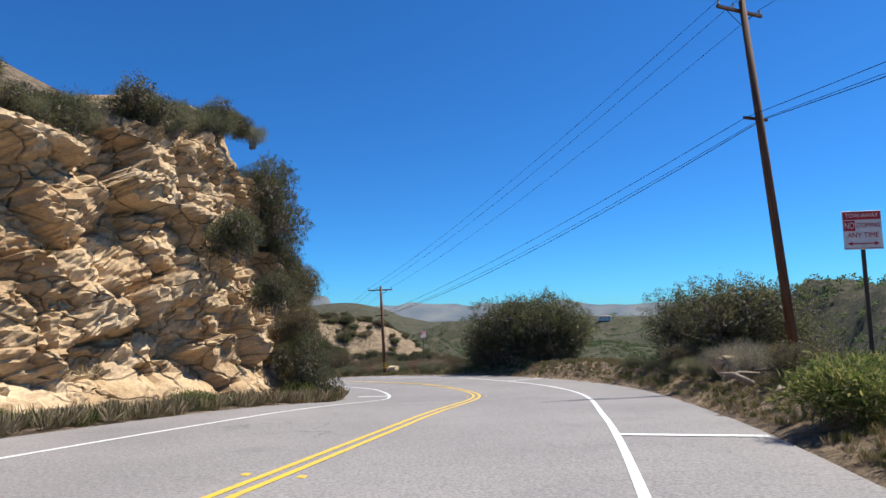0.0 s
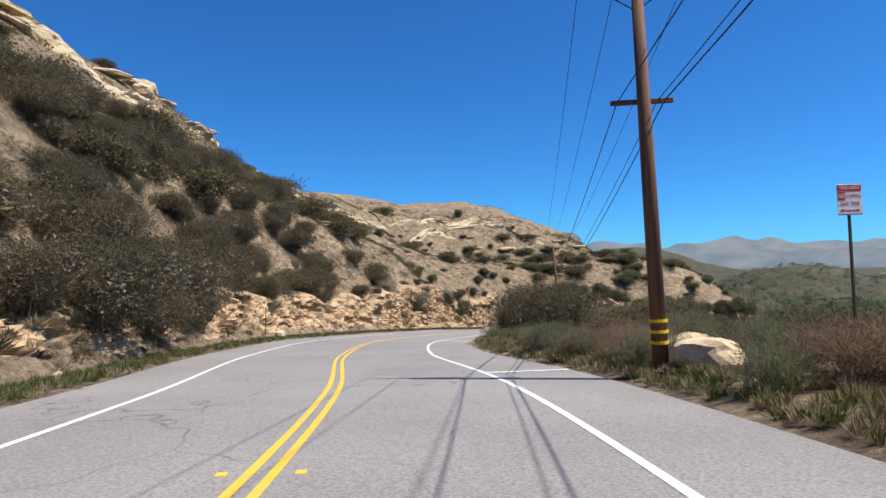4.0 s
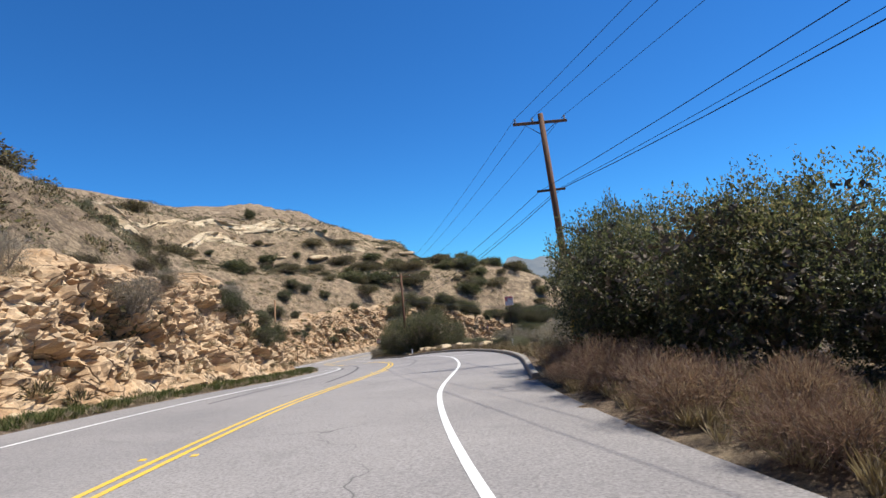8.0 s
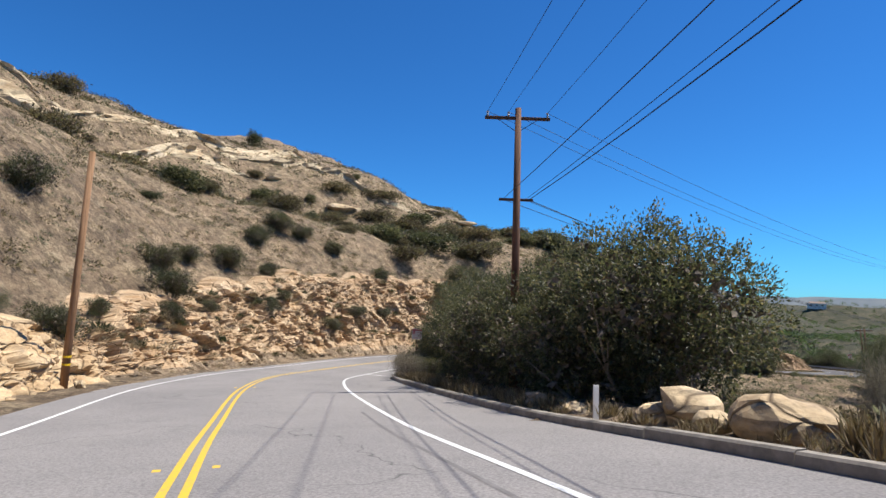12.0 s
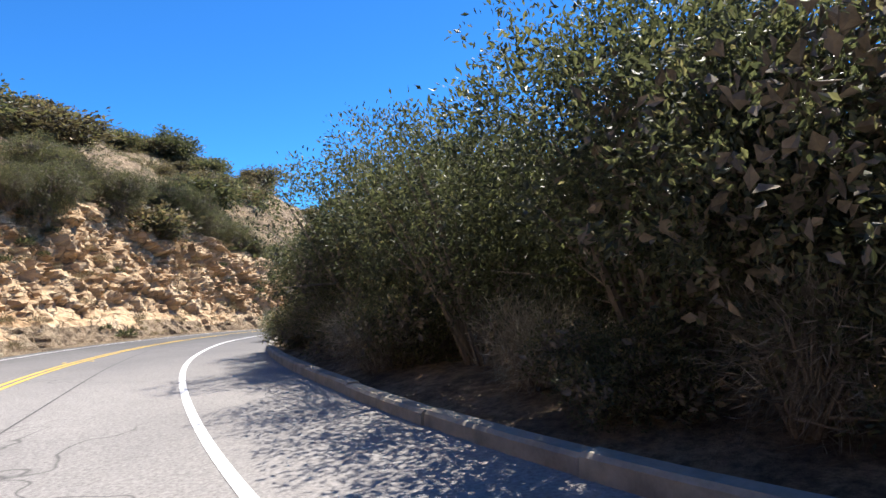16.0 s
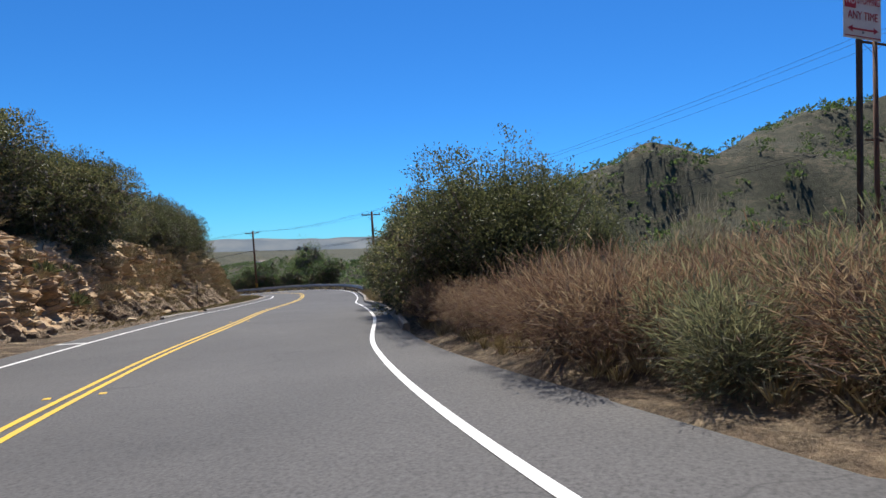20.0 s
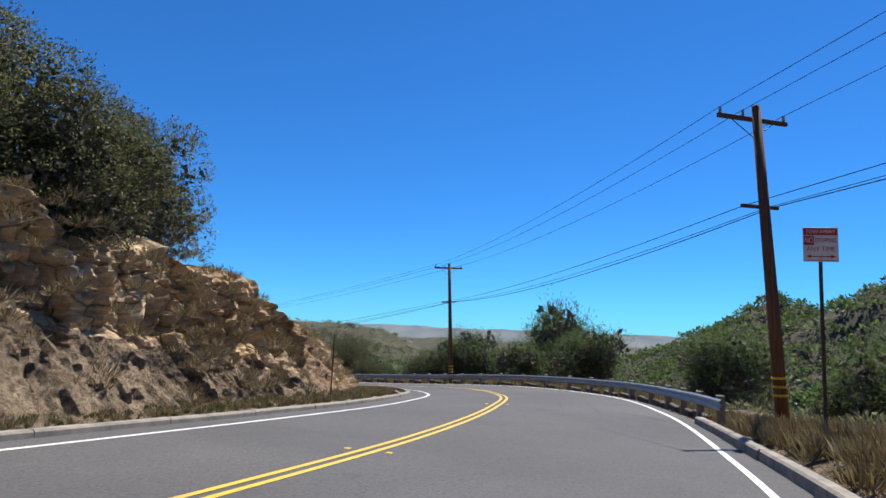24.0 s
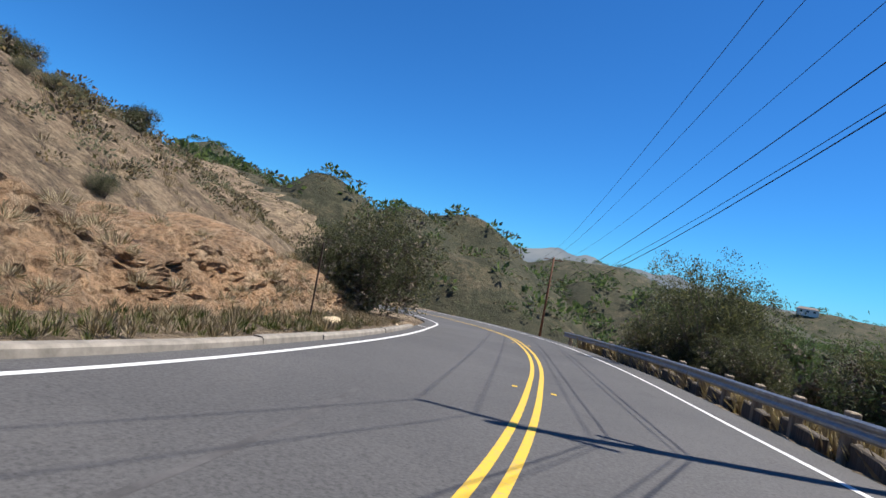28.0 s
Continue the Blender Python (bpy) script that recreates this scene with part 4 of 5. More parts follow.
row("open_tree", 21.25, 21.45, 2.8, 3.4, 2, 1.1, 181)
row("sage", 23.4, 25.4, 1.6, 4.5, 9, 0.5, 19)
row("pine", 24.6, 28.4, 8.0, 18.0, 12, 0.95, 20)
row("laurel_big", 23.6, 29.0, 14.0, 34.0, 26, 1.0, 21)
row("pine", 28.2, 31.5, 4.6, 10.0, 10, 0.95, 22)
row("open_tree", 30.2, 30.5, 4.0, 5.0, 1, 1.35, 221)
row("laurel_big", 28.8, 31, 3.0, 6.0, 5, 0.75, 23)
plant("pine", 36.5, 284, 2.25, 0.72, 3)
plant("pine", 43, 283, 1.5, 0.85, 4)
plant("pine", 33, 279, 1.2, 0.85, 5)
row("brown", 0.9, 2.0, 1.4, 3.4, 9, 0.45, 24)
row("sage", 0.8, 2.2, 1.0, 3.4, 12, 0.5, 25)
row("grey", 1.0, 2.2, 1.4, 3.6, 6, 0.45, 26)
# left of the road
for kind, u, d, size, up in (("laurel_big", 2.3, -3.5, 0.95, 7.4), ("laurel_big", 2.45, -3.3, 0.85, 4.8), ("brown_big", 2.14, -1.9, 0.6, 2.4), ("laurel", 1.45, -1.5, 0.85, 5.0), ("brown_big", 2.6, -2.7, 0.85, 4.3), ("brown_big", 2.3, -2.7, 0.62, 3.4), ("brown_big", 2.46, -3.8, 0.95, 4.6), ("laurel_big", 2.03, -1.3, 0.72, 0.0),
                             ("laurel", 1.72, -1.5, 0.75, 3.5), ("brown_big", 2.66, -4.3, 1.1, 4.6), ("brown_big", 2.84, -4.1, 1.1, 3.4), ("brown_big", 3.0, -3.6, 1.0, 1.6), ("brown_big", 2.98, -2.7, 0.8, 0.2), ("brown_big", 3.15, -3.2, 1.1, 0.4), ("brown_big", 3.3, -4.0, 1.1, 2.2)):
    plant(kind, *off_paving(u, d), size, 0.72, 31, lift=spot(u, 0)[2] + up)
row("grey", 2.95, 3.7, -4.2, -2.6, 4, 1.2, 311)
row("laurel", 0.6, 1.9, -3.8, -2.8, 7, 0.55, 313)
row("sage", 0.0, 2.0, -4.4, -2.4, 14, 0.75, 314)
row("sage", 0.5, 2.1, -1.1, -0.6, 11, 0.5, 315)
row("brown_big", 3.2, 4.9, -6.5, -3.2, 11, 0.8, 32)
row("brown_big", 2.8, 5.6, -16.0, -7.0, 16, 0.8, 33)
row("brown_big", 5.4, 9.0, -26.0, -5.0, 60, 0.72, 341)
row("brown_big", 5.6, 6.8, -4.6, -2.6, 5, 1.0, 342)
row("brown_big", 5.6, 8.2, -15.0, -5.0, 18, 0.95, 343)
row("brown_big", 6.6, 8.8, -26.0, -14.0, 12, 0.9, 344)
row("brown", 6.8, 9.2, -24.0, -4.6, 26, 0.8, 34)
row("sage", 5.2, 8.9, -14.0, -2.6, 34, 0.8, 35)
row("brown", 9.0, 11.3, -9.0, -4.4, 16, 0.5, 36)
row("grey", 9.0, 11.5, -6.0, -3.2, 6, 0.8, 361)
row("laurel", 10.3, 11.3, -4.0, -2.6, 4, 0.7, 37)
row("laurel", 11.6, 14.6, -7.0, -3.0, 8, 0.7, 371)
row("brown", 11.2, 14.2, -20.0, -6.0, 16, 0.8, 372)
row("sage", 11.0, 14.5, -18.0, -4.0, 22, 0.8, 373)
row("laurel", 14.0, 18.8, -16.0, -5.0, 14, 1.0, 38)
row("laurel", 14.6, 18.6, -5.0, -2.8, 8, 0.55, 39)
row("laurel_big", 19.3, 21.3, -9.5, -6.0, 10, 0.75, 40)
row("laurel_big", 21.2, 22.2, -8.5, -5.0, 6, 0.52, 401, 0.15)
row("laurel_big", 22.3, 23.3, -7.5, -4.2, 8, 1.1, 402, 0.12)
row("laurel_big", 22.9, 24.3, -7.0, -5.2, 4, 0.8, 41)
row("laurel_big", 24.2, 25.5, -7.4, -5.8, 5, 0.92, 411, 0.15)
row("brown", 26.0, 28.6, -10.0, -6.0, 7, 0.4, 42)
row("sage", 25.6, 30.0, -16.0, -5.0, 26, 0.6, 421)
row("laurel_big", 29.9, 30.5, -4.0, -2.6, 2, 0.95, 43)
row("laurel", 26.5, 31, -40.0, -9.0, 22, 0.8, 44)
# up the big hill
rng_hill = random.Random(77)
for k in range(150):
    u = rng_hill.uniform(4.5, 22.5)
    d = -rng_hill.triangular(17, 62, 34)
    x, y, _ = spot(u, d)
    if nearest(np.array([x]), np.array([y]))[0] and abs(float(np.hypot(*(LINE[nearest(np.array([x]), np.array([y]))[0]] - (x, y))))) > 11:
        plant(rng_hill.choice(("far", "far_brown", "far_brown")), x, y, rng_hill.choice([0.5, 0.7, 0.9, 1.3]) * rng_hill.uniform(0.8, 1.2), rng_hill.uniform(1.1, 1.6), 900 + k)


for k in range(60):
    u = rng_hill.uniform(5.0, 9.8)
    x, y, _ = spot(u, -rng_hill.uniform(11, 40))
    plant("far_brown", x, y, rng_hill.uniform(0.8, 1.6), rng_hill.uniform(1.0, 1.3), 2000 + k)


# single large shrubs that stand out on the big hill
for k, (x, y, size, wide) in enumerate(((-103.5, 250.0, 1.5, 0.9), (-102.4, 214.5, 1.2, 2.0), (-115.0, 213.0, 1.6, 1.4), (-92.0, 233.5, 1.2, 1.6), (-85.2, 253.4, 1.5, 1.7), (-80.0, 262.0, 1.3, 2.0), (-72.0, 262.0, 1.4, 1.9),
                                        (-76.0, 250.0, 1.6, 1.6), (-68.0, 246.0, 1.7, 1.5), (-62.6, 237.0, 1.9, 1.6), (-55.0, 244.0, 1.9, 1.7), (-50.0, 236.5, 1.8, 1.5), (-70.0, 232.0, 1.6, 1.7), (-80.0, 238.0, 1.3, 1.5), (-64.0, 226.0, 1.4, 1.5))):
    plant("far" if k % 3 == 0 else "far_brown", x, y, size, wide, 3000 + k)
# dark growth over the knoll between the two bends
for k in range(40):
    x, y, _ = spot(rng_hill.uniform(21.4, 25.6), -rng_hill.uniform(15, 52))
    plant(rng_hill.choice(("far", "far_brown")), x, y, rng_hill.uniform(0.9, 1.9), rng_hill.uniform(1.1, 1.6), 3100 + k)


# ---- low scrub, grass and far woods ----
def clumps(name, label, category, pts, size, k, mat, leaf=0.55, slim=0.5, flat=0.7, seed=1, upright=0.0):
    """Very many small plants as one mesh: k folded leaves for each point."""
    rng = np.random.default_rng(seed)
    n = len(pts)
    d = unit(rng.normal(0, 1, (n * k, 3)) + [0, 0, 0.35])
    d[:, 2] = np.abs(d[:, 2])
    s = np.repeat(size, k)[:, None]
    p = np.repeat(pts, k, 0) + d * s * [1, 1, flat] * (1 - upright) * rng.uniform(0.5, 1, (n * k, 1)) * 0.8 + upright * s * rng.normal(0, 0.16, (n * k, 3)) * [1, 1, 0]
    axis = unit(d * (1 - 0.6 * upright) + rng.normal(0, 0.45 - 0.25 * upright, (n * k, 3)) + [0, 0, 1.1 * upright])
    side = unit(np.cross(axis, rng.normal(0, 1, (n * k, 3))))
    nrm = np.cross(axis, side)
    q = s * leaf * rng.uniform(0.6, 1.3, (n * k, 1))
    a, b = axis * q, side * q * slim * 0.5
    v = np.stack([p, p + a * 0.45 + b + nrm * q * 0.08, p + a, p + a * 0.45 - b + nrm * q * 0.08], 1).reshape(-1, 3)
    i = np.arange(n * k)[:, None] * 4
    ob = link_mesh(name, v, np.concatenate([i + [[0, 1, 2]], i + [[0, 2, 3]]], 0), mat)
    return tagged(ob, label, category, kind="stuff")


def scatter(u0, u1, d0, d1, count, seed, low=0.0):
    """Points on the ground, d0 to d1 metres out from the paving's edge (negative: left)."""
    rng = np.random.default_rng(seed)
    u, f = rng.uniform(u0, u1, count), rng.random(count)
    d = d0 + (d1 - d0) * f
    edge = np.interp(u, U, PAVE_R) if d1 > 0 else -np.interp(u, U, PAVE_L)
    x, y, _ = spot(u, edge + d)
    return np.stack([x, y, land(x, y) - low], 1)


rs = np.random.default_rng(8)
hill_pts = np.concatenate([scatter(2.5, 23, -64, -7, 11000, 1), scatter(7, 22.5, -75, -22, 9000, 21), scatter(25.5, 33, -90, -9, 4500, 2)])
fx, fy = rs.uniform(-140, 20, 5000), rs.uniform(285, 400, 5000)
fk = nearest(fx, fy)
far_ok = np.hypot(fx - LINE[fk, 0], fy - LINE[fk, 1]) > 12
hill_pts = np.concatenate([hill_pts, np.stack([fx, fy, land(fx, fy)], 1)[far_ok]])
hk = nearest(hill_pts[:, 0], hill_pts[:, 1])
by_road = np.hypot(hill_pts[:, 0] - LINE[hk, 0], hill_pts[:, 1] - LINE[hk, 1]) < 30
for near_by, k, leaf, label in ((True, 64, 0.19, "beside the road"), (False, 18, 0.36, "higher up")):
    pts = hill_pts[by_road == near_by]
    clumps("hillside_scrub", "low grey-brown scrub on the dry hillside " + label, "scrub", pts[::2], rs.uniform(0.3, 0.95, len(pts[::2])) * 0.85, k, SAGE, leaf, 0.5, seed=3)
    clumps("hillside_scrub", "low brown scrub on the dry hillside " + label, "scrub", pts[1::2], rs.uniform(0.3, 0.9, len(pts[1::2])) * 1.25, k, BROWNLEAF, leaf, 0.5, seed=4)
straw_pts = scatter(2.5, 32, -66, -6, 9000, 5)
clumps("dry_hill_grass", "pale straw-coloured grass on the hillside", "grass", straw_pts, rs.uniform(0.2, 0.4, len(straw_pts)), 22, DRY, 0.9, 0.03, seed=6, upright=0.7)
right_pts = np.concatenate([scatter(-1, 9, 6, 45, 3200, 7), scatter(9, 15, 4, 45, 2600, 8), scatter(18.2, 31, 5, 55, 5000, 9)])
clumps("roadside_scrub", "mixed grey-green scrub below the road", "scrub", right_pts, rs.uniform(0.3, 1.0, len(right_pts)), 30, SAGE, 0.3, 0.4, seed=10)
right_dark = np.concatenate([scatter(-1, 9, 12, 60, 900, 17), scatter(9, 15, 9, 60, 700, 18), scatter(18.4, 31, 16, 70, 1600, 19)])
clumps("roadside_scrub", "dark brown-green scrub below the road", "scrub", right_dark, rs.uniform(0.8, 1.9, len(right_dark)), 60, BROWNLEAF, 0.3, 0.4, seed=20)
# verges
for u0, u1, d0, d1, n, hgt, mat, label, seed in ((2.0, 12.2, -1.6, -0.3, 2800, 0.22, GRASS, "green and straw grass on the road's verge", 31), (2.0, 12.2, -1.9, -0.05, 1300, 0.17, DRY, "trampled straw grass on the road's verge", 32),
                                                 (1.7, 4.2, -2.0, -0.2, 380, 0.42, DRY, "thick pale straw tufts at the foot of the rocks", 33), (-1.0, 2.4, -1.4, -0.2, 140, 0.3, GRASS, "weedy green grass under the cliff", 34), (-1.0, 2.4, -1.5, -0.1, 520, 0.36, DRY, "matted straw under the cliff", 43),
                                                 (23.0, 29.6, -2.2, -0.5, 900, 0.14, GRASS, "green grass behind the kerb", 35), (22.0, 30.0, -2.8, -0.5, 1300, 0.18, DRY, "dry grass behind the kerb", 36),
                                                 (0.0, 9.2, 0.2, 3.0, 3400, 0.2, DRY, "dry grass and weeds on the road's verge", 37), (0.3, 7.5, 0.3, 2.0, 1700, 0.18, GRASS, "green weeds on the road's verge", 38),
                                                 (7.9, 12.4, 0.5, 3.0, 1200, 0.36, DRY, "tall brown dry grass behind the kerb", 39), (12.3, 15.0, 0.4, 1.4, 220, 0.32, DRY, "straw tufts behind the kerb", 40),
                                                 (18.3, 25.5, 0.4, 2.5, 1100, 0.3, DRY, "dry grass behind the kerb", 41), (24.8, 31.0, 0.7, 2.2, 900, 0.6, DRY, "pale dry grass behind the guardrail", 42)):
    pts = scatter(u0, u1, d0, d1, n, seed)
    clumps("verge_grass", label, "grass", pts, np.random.default_rng(seed).uniform(0.6, 1.3, n) * hgt, 36, mat, 1.0, 0.014, seed=seed, upright=0.72)
# woods and scrub across the valley
rw = np.random.default_rng(12)
wx, wy = rw.uniform(-200, 380, 14000), 20 + 700 * rw.random(14000) ** 1.0
away = np.hypot(*(LINE[nearest(wx, wy)] - np.stack([wx, wy], 1)).T)
side_ = ((np.stack([wx, wy], 1) - LINE[nearest(wx, wy)]) * RIGHT[nearest(wx, wy)]).sum(1)
ok = (away > 45) & ((side_ > 0) | (wy > 335))
wp = np.stack([wx[ok], wy[ok], land(wx[ok], wy[ok])], 1)
nx, ny = rw.uniform(40, 300, 3200), rw.uniform(255, 430, 3200)
nk = nearest(nx, ny)
n_ok = (np.hypot(nx - LINE[nk, 0], ny - LINE[nk, 1]) > 30) & (((np.stack([nx, ny], 1) - LINE[nk]) * RIGHT[nk]).sum(1) > 0)
wp = np.concatenate([wp, np.stack([nx, ny, land(nx, ny)], 1)[n_ok]])
fx2, fy2 = rw.uniform(-120, 560, 3600), rw.uniform(640, 1080, 3600)
wp = np.concatenate([wp, np.stack([fx2, fy2, land(fx2, fy2)], 1)])
clumps("far_woods", "dark green woods and scrub across the valley", "trees", wp, rw.uniform(1.2, 3.6, len(wp)), 36, PINE, 0.35, 0.6, 0.9, seed=13)
clumps("far_scrub", "dusty scrub across the valley", "scrub", wp[::2] + [3, 2, 0], rw.uniform(1.0, 2.2, len(wp[::2])), 22, BROWNLEAF, 0.4, 0.6, 0.6, seed=14)


# ---- utility poles and cables ----
def utility_pole(x, y, z_base, height, lean=(0, 0), arm_turn=0.0, arm=2.5, second=True, bands=False):
    m = Matrix.Translation((x, y, z_base)) @ Matrix.Rotation(lean[0], 4, "X") @ Matrix.Rotation(lean[1], 4, "Y") @ Matrix.Rotation(arm_turn, 4, "Z")
    root = thing("utility_pole", m, "tall creosoted wooden utility pole with crossarms", "utility pole", "poles along the road")
    v, f = tube([(0, 0, -0.4), (0, 0, height * 0.5), (0, 0, height)], [0.17, 0.145, 0.115], 12)
    link_mesh("pole", v, f, POLEWOOD, root, True)
    top = height - 0.35
    part("crossarm", box_bm((arm, 0.10, 0.12), (0, 0.13, top), 0.012), POLEWOOD, root)
    for s in (-1, 1):
        v, f = tube([(s * arm * 0.3, 0.15, top - 0.05), (0, 0.13, top - 0.55)], [0.014, 0.014], 5)
        link_mesh("arm_brace", v, f, DARKSTEEL, root)
    for q in (-0.46, -0.14, 0.46):
        v, f = tube([(q * arm, 0.13, top + 0.06), (q * arm, 0.13, top + 0.12), (q * arm, 0.13, top + 0.15), (q * arm, 0.13, top + 0.24)], [0.02, 0.055, 0.03, 0.05], 8)
        link_mesh("insulator", v, f, CERAMIC, root)
    if second:
        part("lower_crossarm", box_bm((1.3, 0.09, 0.10), (0, 0.14, height * 0.68), 0.01), POLEWOOD, root)
    if bands:
        for k in range(3):
            v, f = tube([(0, 0, 1.0 + 0.22 * k), (0, 0, 1.06 + 0.22 * k)], [0.185, 0.185], 12)
            link_mesh("reflector_band", v, f, YELLOWBAND, root)
    root["arm"] = arm
    return root, m, top, height, arm


POLES = [(24.6, -21.5, 1.0, 11.5, (0, 0), 0.35, False), (12.9, 22.6, -1.1, 12.4, (0.0, -0.055), 0.45, False), (-4.95, 59.0, -6.1, 8.9, (0, -0.03), 0.45, True), (-23.7, 115.3, -11.4, 10.2, (0, -0.065), 0.35, True),
         (-41.5, 164.2, -17.3, 10.9, (0, 0), 0.25, False), (-3.0, 213.0, -22.0, 12.0, (0, 0.03), -0.85, False), (10.9, 254.6, -26.4, 8.6, (-0.03, -0.035), -0.35, True), (23.1, 283.0, -28.2, 9.1, (0, -0.07), -0.15, True), (16.0, 350.0, -34.0, 9.5, (0, 0), 0.2, False)]
built = [utility_pole(x, y, min(z, ground_at(x, y)), h + max(0, z - ground_at(x, y)), lean, turn, 2.5, True, bands) for x, y, z, h, lean, turn, bands in POLES]


def cable(name, label, points, radius, sag):
    verts = []
    for a, b in zip(points[:-1], points[1:]):
        for k in range(13):
            f = k / 12
            if k == 0 and verts:
                continue
            p = a.lerp(b, f)
            p.z -= sag * 4 * f * (1 - f) * (b - a).length / 45
            verts.append(p)
    v, f = tube(verts, [radius] * len(verts), 5)
    return tagged(link_mesh(name, v, f, WIRE, smooth=True), label, "cable", "overhead cables")


for q in (-0.46, -0.14, 0.46):
    cable("power_line", "thin black overhead power line between poles", [m @ Vector((q * arm, 0.13, top + 0.24)) for _, m, top, h, arm in built], 0.009, 0.7)
for q, s, r in ((-0.5, 0.55, 0.012), (0.5, 0.8, 0.015), (0.35, 0.65, 0.010)):
    cable("telephone_cable", "thick black telephone cable between poles", [m @ Vector((q, 0.2, h * 0.68 + 0.02)) for _, m, top, h, arm in built], r, s)


# ---- boulders and ledges ----
def stone_mesh(seed, flat=0.7, cuts=7):
    """A rough broken stone about 1 m across, its base near zero height."""
    rng = np.random.default_rng(seed)
    bm = bmesh.new()
    bmesh.ops.create_icosphere(bm, subdivisions=3, radius=0.5)
    planes = [(unit(rng.normal(0, 1, (1, 3)))[0], rng.uniform(0.26, 0.42)) for _ in range(cuts)]
    for p in bm.verts:
        c = np.array(p.co)
        for nrm, lim in planes:
            over = c @ nrm - lim
            if over > 0:
                c = c - nrm * over * 0.92
        c += 0.02 * np.sin(c[[1, 2, 0]] * 17 + seed) + rng.normal(0, 0.006, 3)
        p.co = c * [1, 1, flat]
        p.co.z += 0.26 * flat
    me = bpy.data.meshes.new("stone")
    bm.to_mesh(me)
    bm.free()
    me.materials.append(BOULDER)
    return me


STONES = [stone_mesh(k) for k in (1, 2, 3, 4, 5)]


def boulder(x, y, size, seed, label="rough tan sandstone boulder beside the road", high=1.0, name="boulder", group="roadside boulders"):
    rng = random.Random(seed)
    ob = new(name, rng.choice(STONES))
    ob.matrix_world = Matrix.Translation((x, y, ground_at(x, y) - 0.06 * size)) @ Matrix.Rotation(rng.uniform(0, 6.28), 4, "Z") @ Matrix.Diagonal((size, size * rng.uniform(0.7, 1.1), size * high, 1))
    return tagged(ob, label, "rock", group)


for k, (u, d, size) in enumerate(((11.2, 1.0, 1.5), (11.35, 2.2, 1.7), (11.55, 0.9, 1.2), (11.8, 1.0, 1.6), (12.05, 1.1, 1.5), (12.1, 2.4, 1.3), (12.3, 0.9, 1.0), (12.5, 1.2, 1.5), (12.7, 1.5, 1.3), (12.4, 2.6, 1.5), (12.6, 1.0, 0.8), (12.75, 1.2, 0.9), (12.95, 0.9, 0.7), (13.15, 1.0, 0.7),
                                  (5.0, 1.6, 1.3), (5.15, 2.4, 1.6), (4.8, 1.9, 0.9), (1.5, 1.6, 1.2), (1.65, 2.4, 0.8), (1.8, 1.4, 0.7))):
    x, y = off_paving(u, d)
    boulder(x, y, size * 1.05, k)
rb = random.Random(4)
for k in range(90):
    u = rb.choice([rb.uniform(-1, 12), rb.uniform(13, 22), rb.uniform(22, 30)])
    x, y = off_paving(u, -rb.uniform(0.5, float(knots(VERGE, u)) + 0.8))
    boulder(x, y, rb.uniform(0.16, 0.5) * (1.7 if rb.random() < 0.15 else 1), 300 + k, "loose tan stone fallen from the rock cut", 1.0, "stone", "fallen stones")
boulder(*off_paving(7.3, -1.6), 1.1, 55)
# weathered ledges up the hill, and the pile of boulders on its crest
rl = random.Random(9)
for k in range(40):
    u = rl.uniform(6, 21.5)
    d = -rl.choice([rl.uniform(44, 58), rl.uniform(44, 58), rl.uniform(18, 44)])
    x, y, _ = spot(u, d)
    size = rl.uniform(3.0, 6.5)
    ob = boulder(x, y, size, 500 + k, "weathered pale sandstone boulder on the hillside", 0.42, "boulder", "hillside boulders")
    ob.matrix_world = Matrix.Translation(ob.matrix_world.translation) @ Matrix.Rotation(heading(u) + math.pi / 2 + rl.uniform(-0.4, 0.4), 4, "Z") @ Matrix.Diagonal((size * 1.7, size * 0.7, size * rl.uniform(0.3, 0.5), 1))
for k in range(16):
    boulder(-89 + rl.uniform(-6, 5), 111 + rl.uniform(-7, 7), rl.uniform(2.5, 5), 700 + k, "rounded tan boulder in a pile on the hill crest", rl.uniform(0.9, 1.4), "boulder", "boulder pile on the crest")


# ---- kerbs ----
def kerb(u0, u1, side, height, label, width=0.2, length=2.6, skip=()):
    root = tagged(new("kerb"), label, "kerb", kind="structure")
    s0, s1 = np.interp([u0, u1], U, STEP)
    n = int((s1 - s0) / length)
    edge_line = PAVE_R if side > 0 else PAVE_L
    rng = random.Random(int(u0 * 10))
    for k in range(n):
        if k in skip:
            continue
        a, b = s0 + (s1 - s0) * k / n + 0.012, s0 + (s1 - s0) * (k + 1) / n - 0.012
        verts, faces = [], []
        dz, dd = rng.uniform(-0.02, 0.01), rng.uniform(-0.015, 0.015)
        for s in np.linspace(a, b, 4):
            u = float(np.interp(s, STEP, U))
            e = float(np.interp(u, U, edge_line)) + dd
            for off, h in ((-0.02, -0.15), (0.0, height - 0.035 + dz), (0.035, height + dz), (width, height + dz), (width + 0.02, -0.15)):
                x, y, z = spot(u, side * (e - 0.12 + off))
                verts.append((x, y, z + h))
        for i in range(3):
            for j in range(4):
                q = (i * 5 + j, i * 5 + j + 1, i * 5 + j + 6, i * 5 + j + 5)
                faces.append(q if side < 0 else q[::-1])
        faces += [(0, 1, 2, 3, 4)[::side or 1], (15, 16, 17, 18, 19)[::-side]]
        link_mesh("kerb_stone", verts, faces, CONCRETE, root)


kerb(9.2, 18.75, 1, 0.18, "low weathered concrete kerb with chipped joints")
kerb(21.4, 25.75, 1, 0.2, "low weathered concrete kerb below the trees")
kerb(22.6, 29.9, -1, 0.13, "pale concrete kerb round the inside of the bend", skip=(3,))


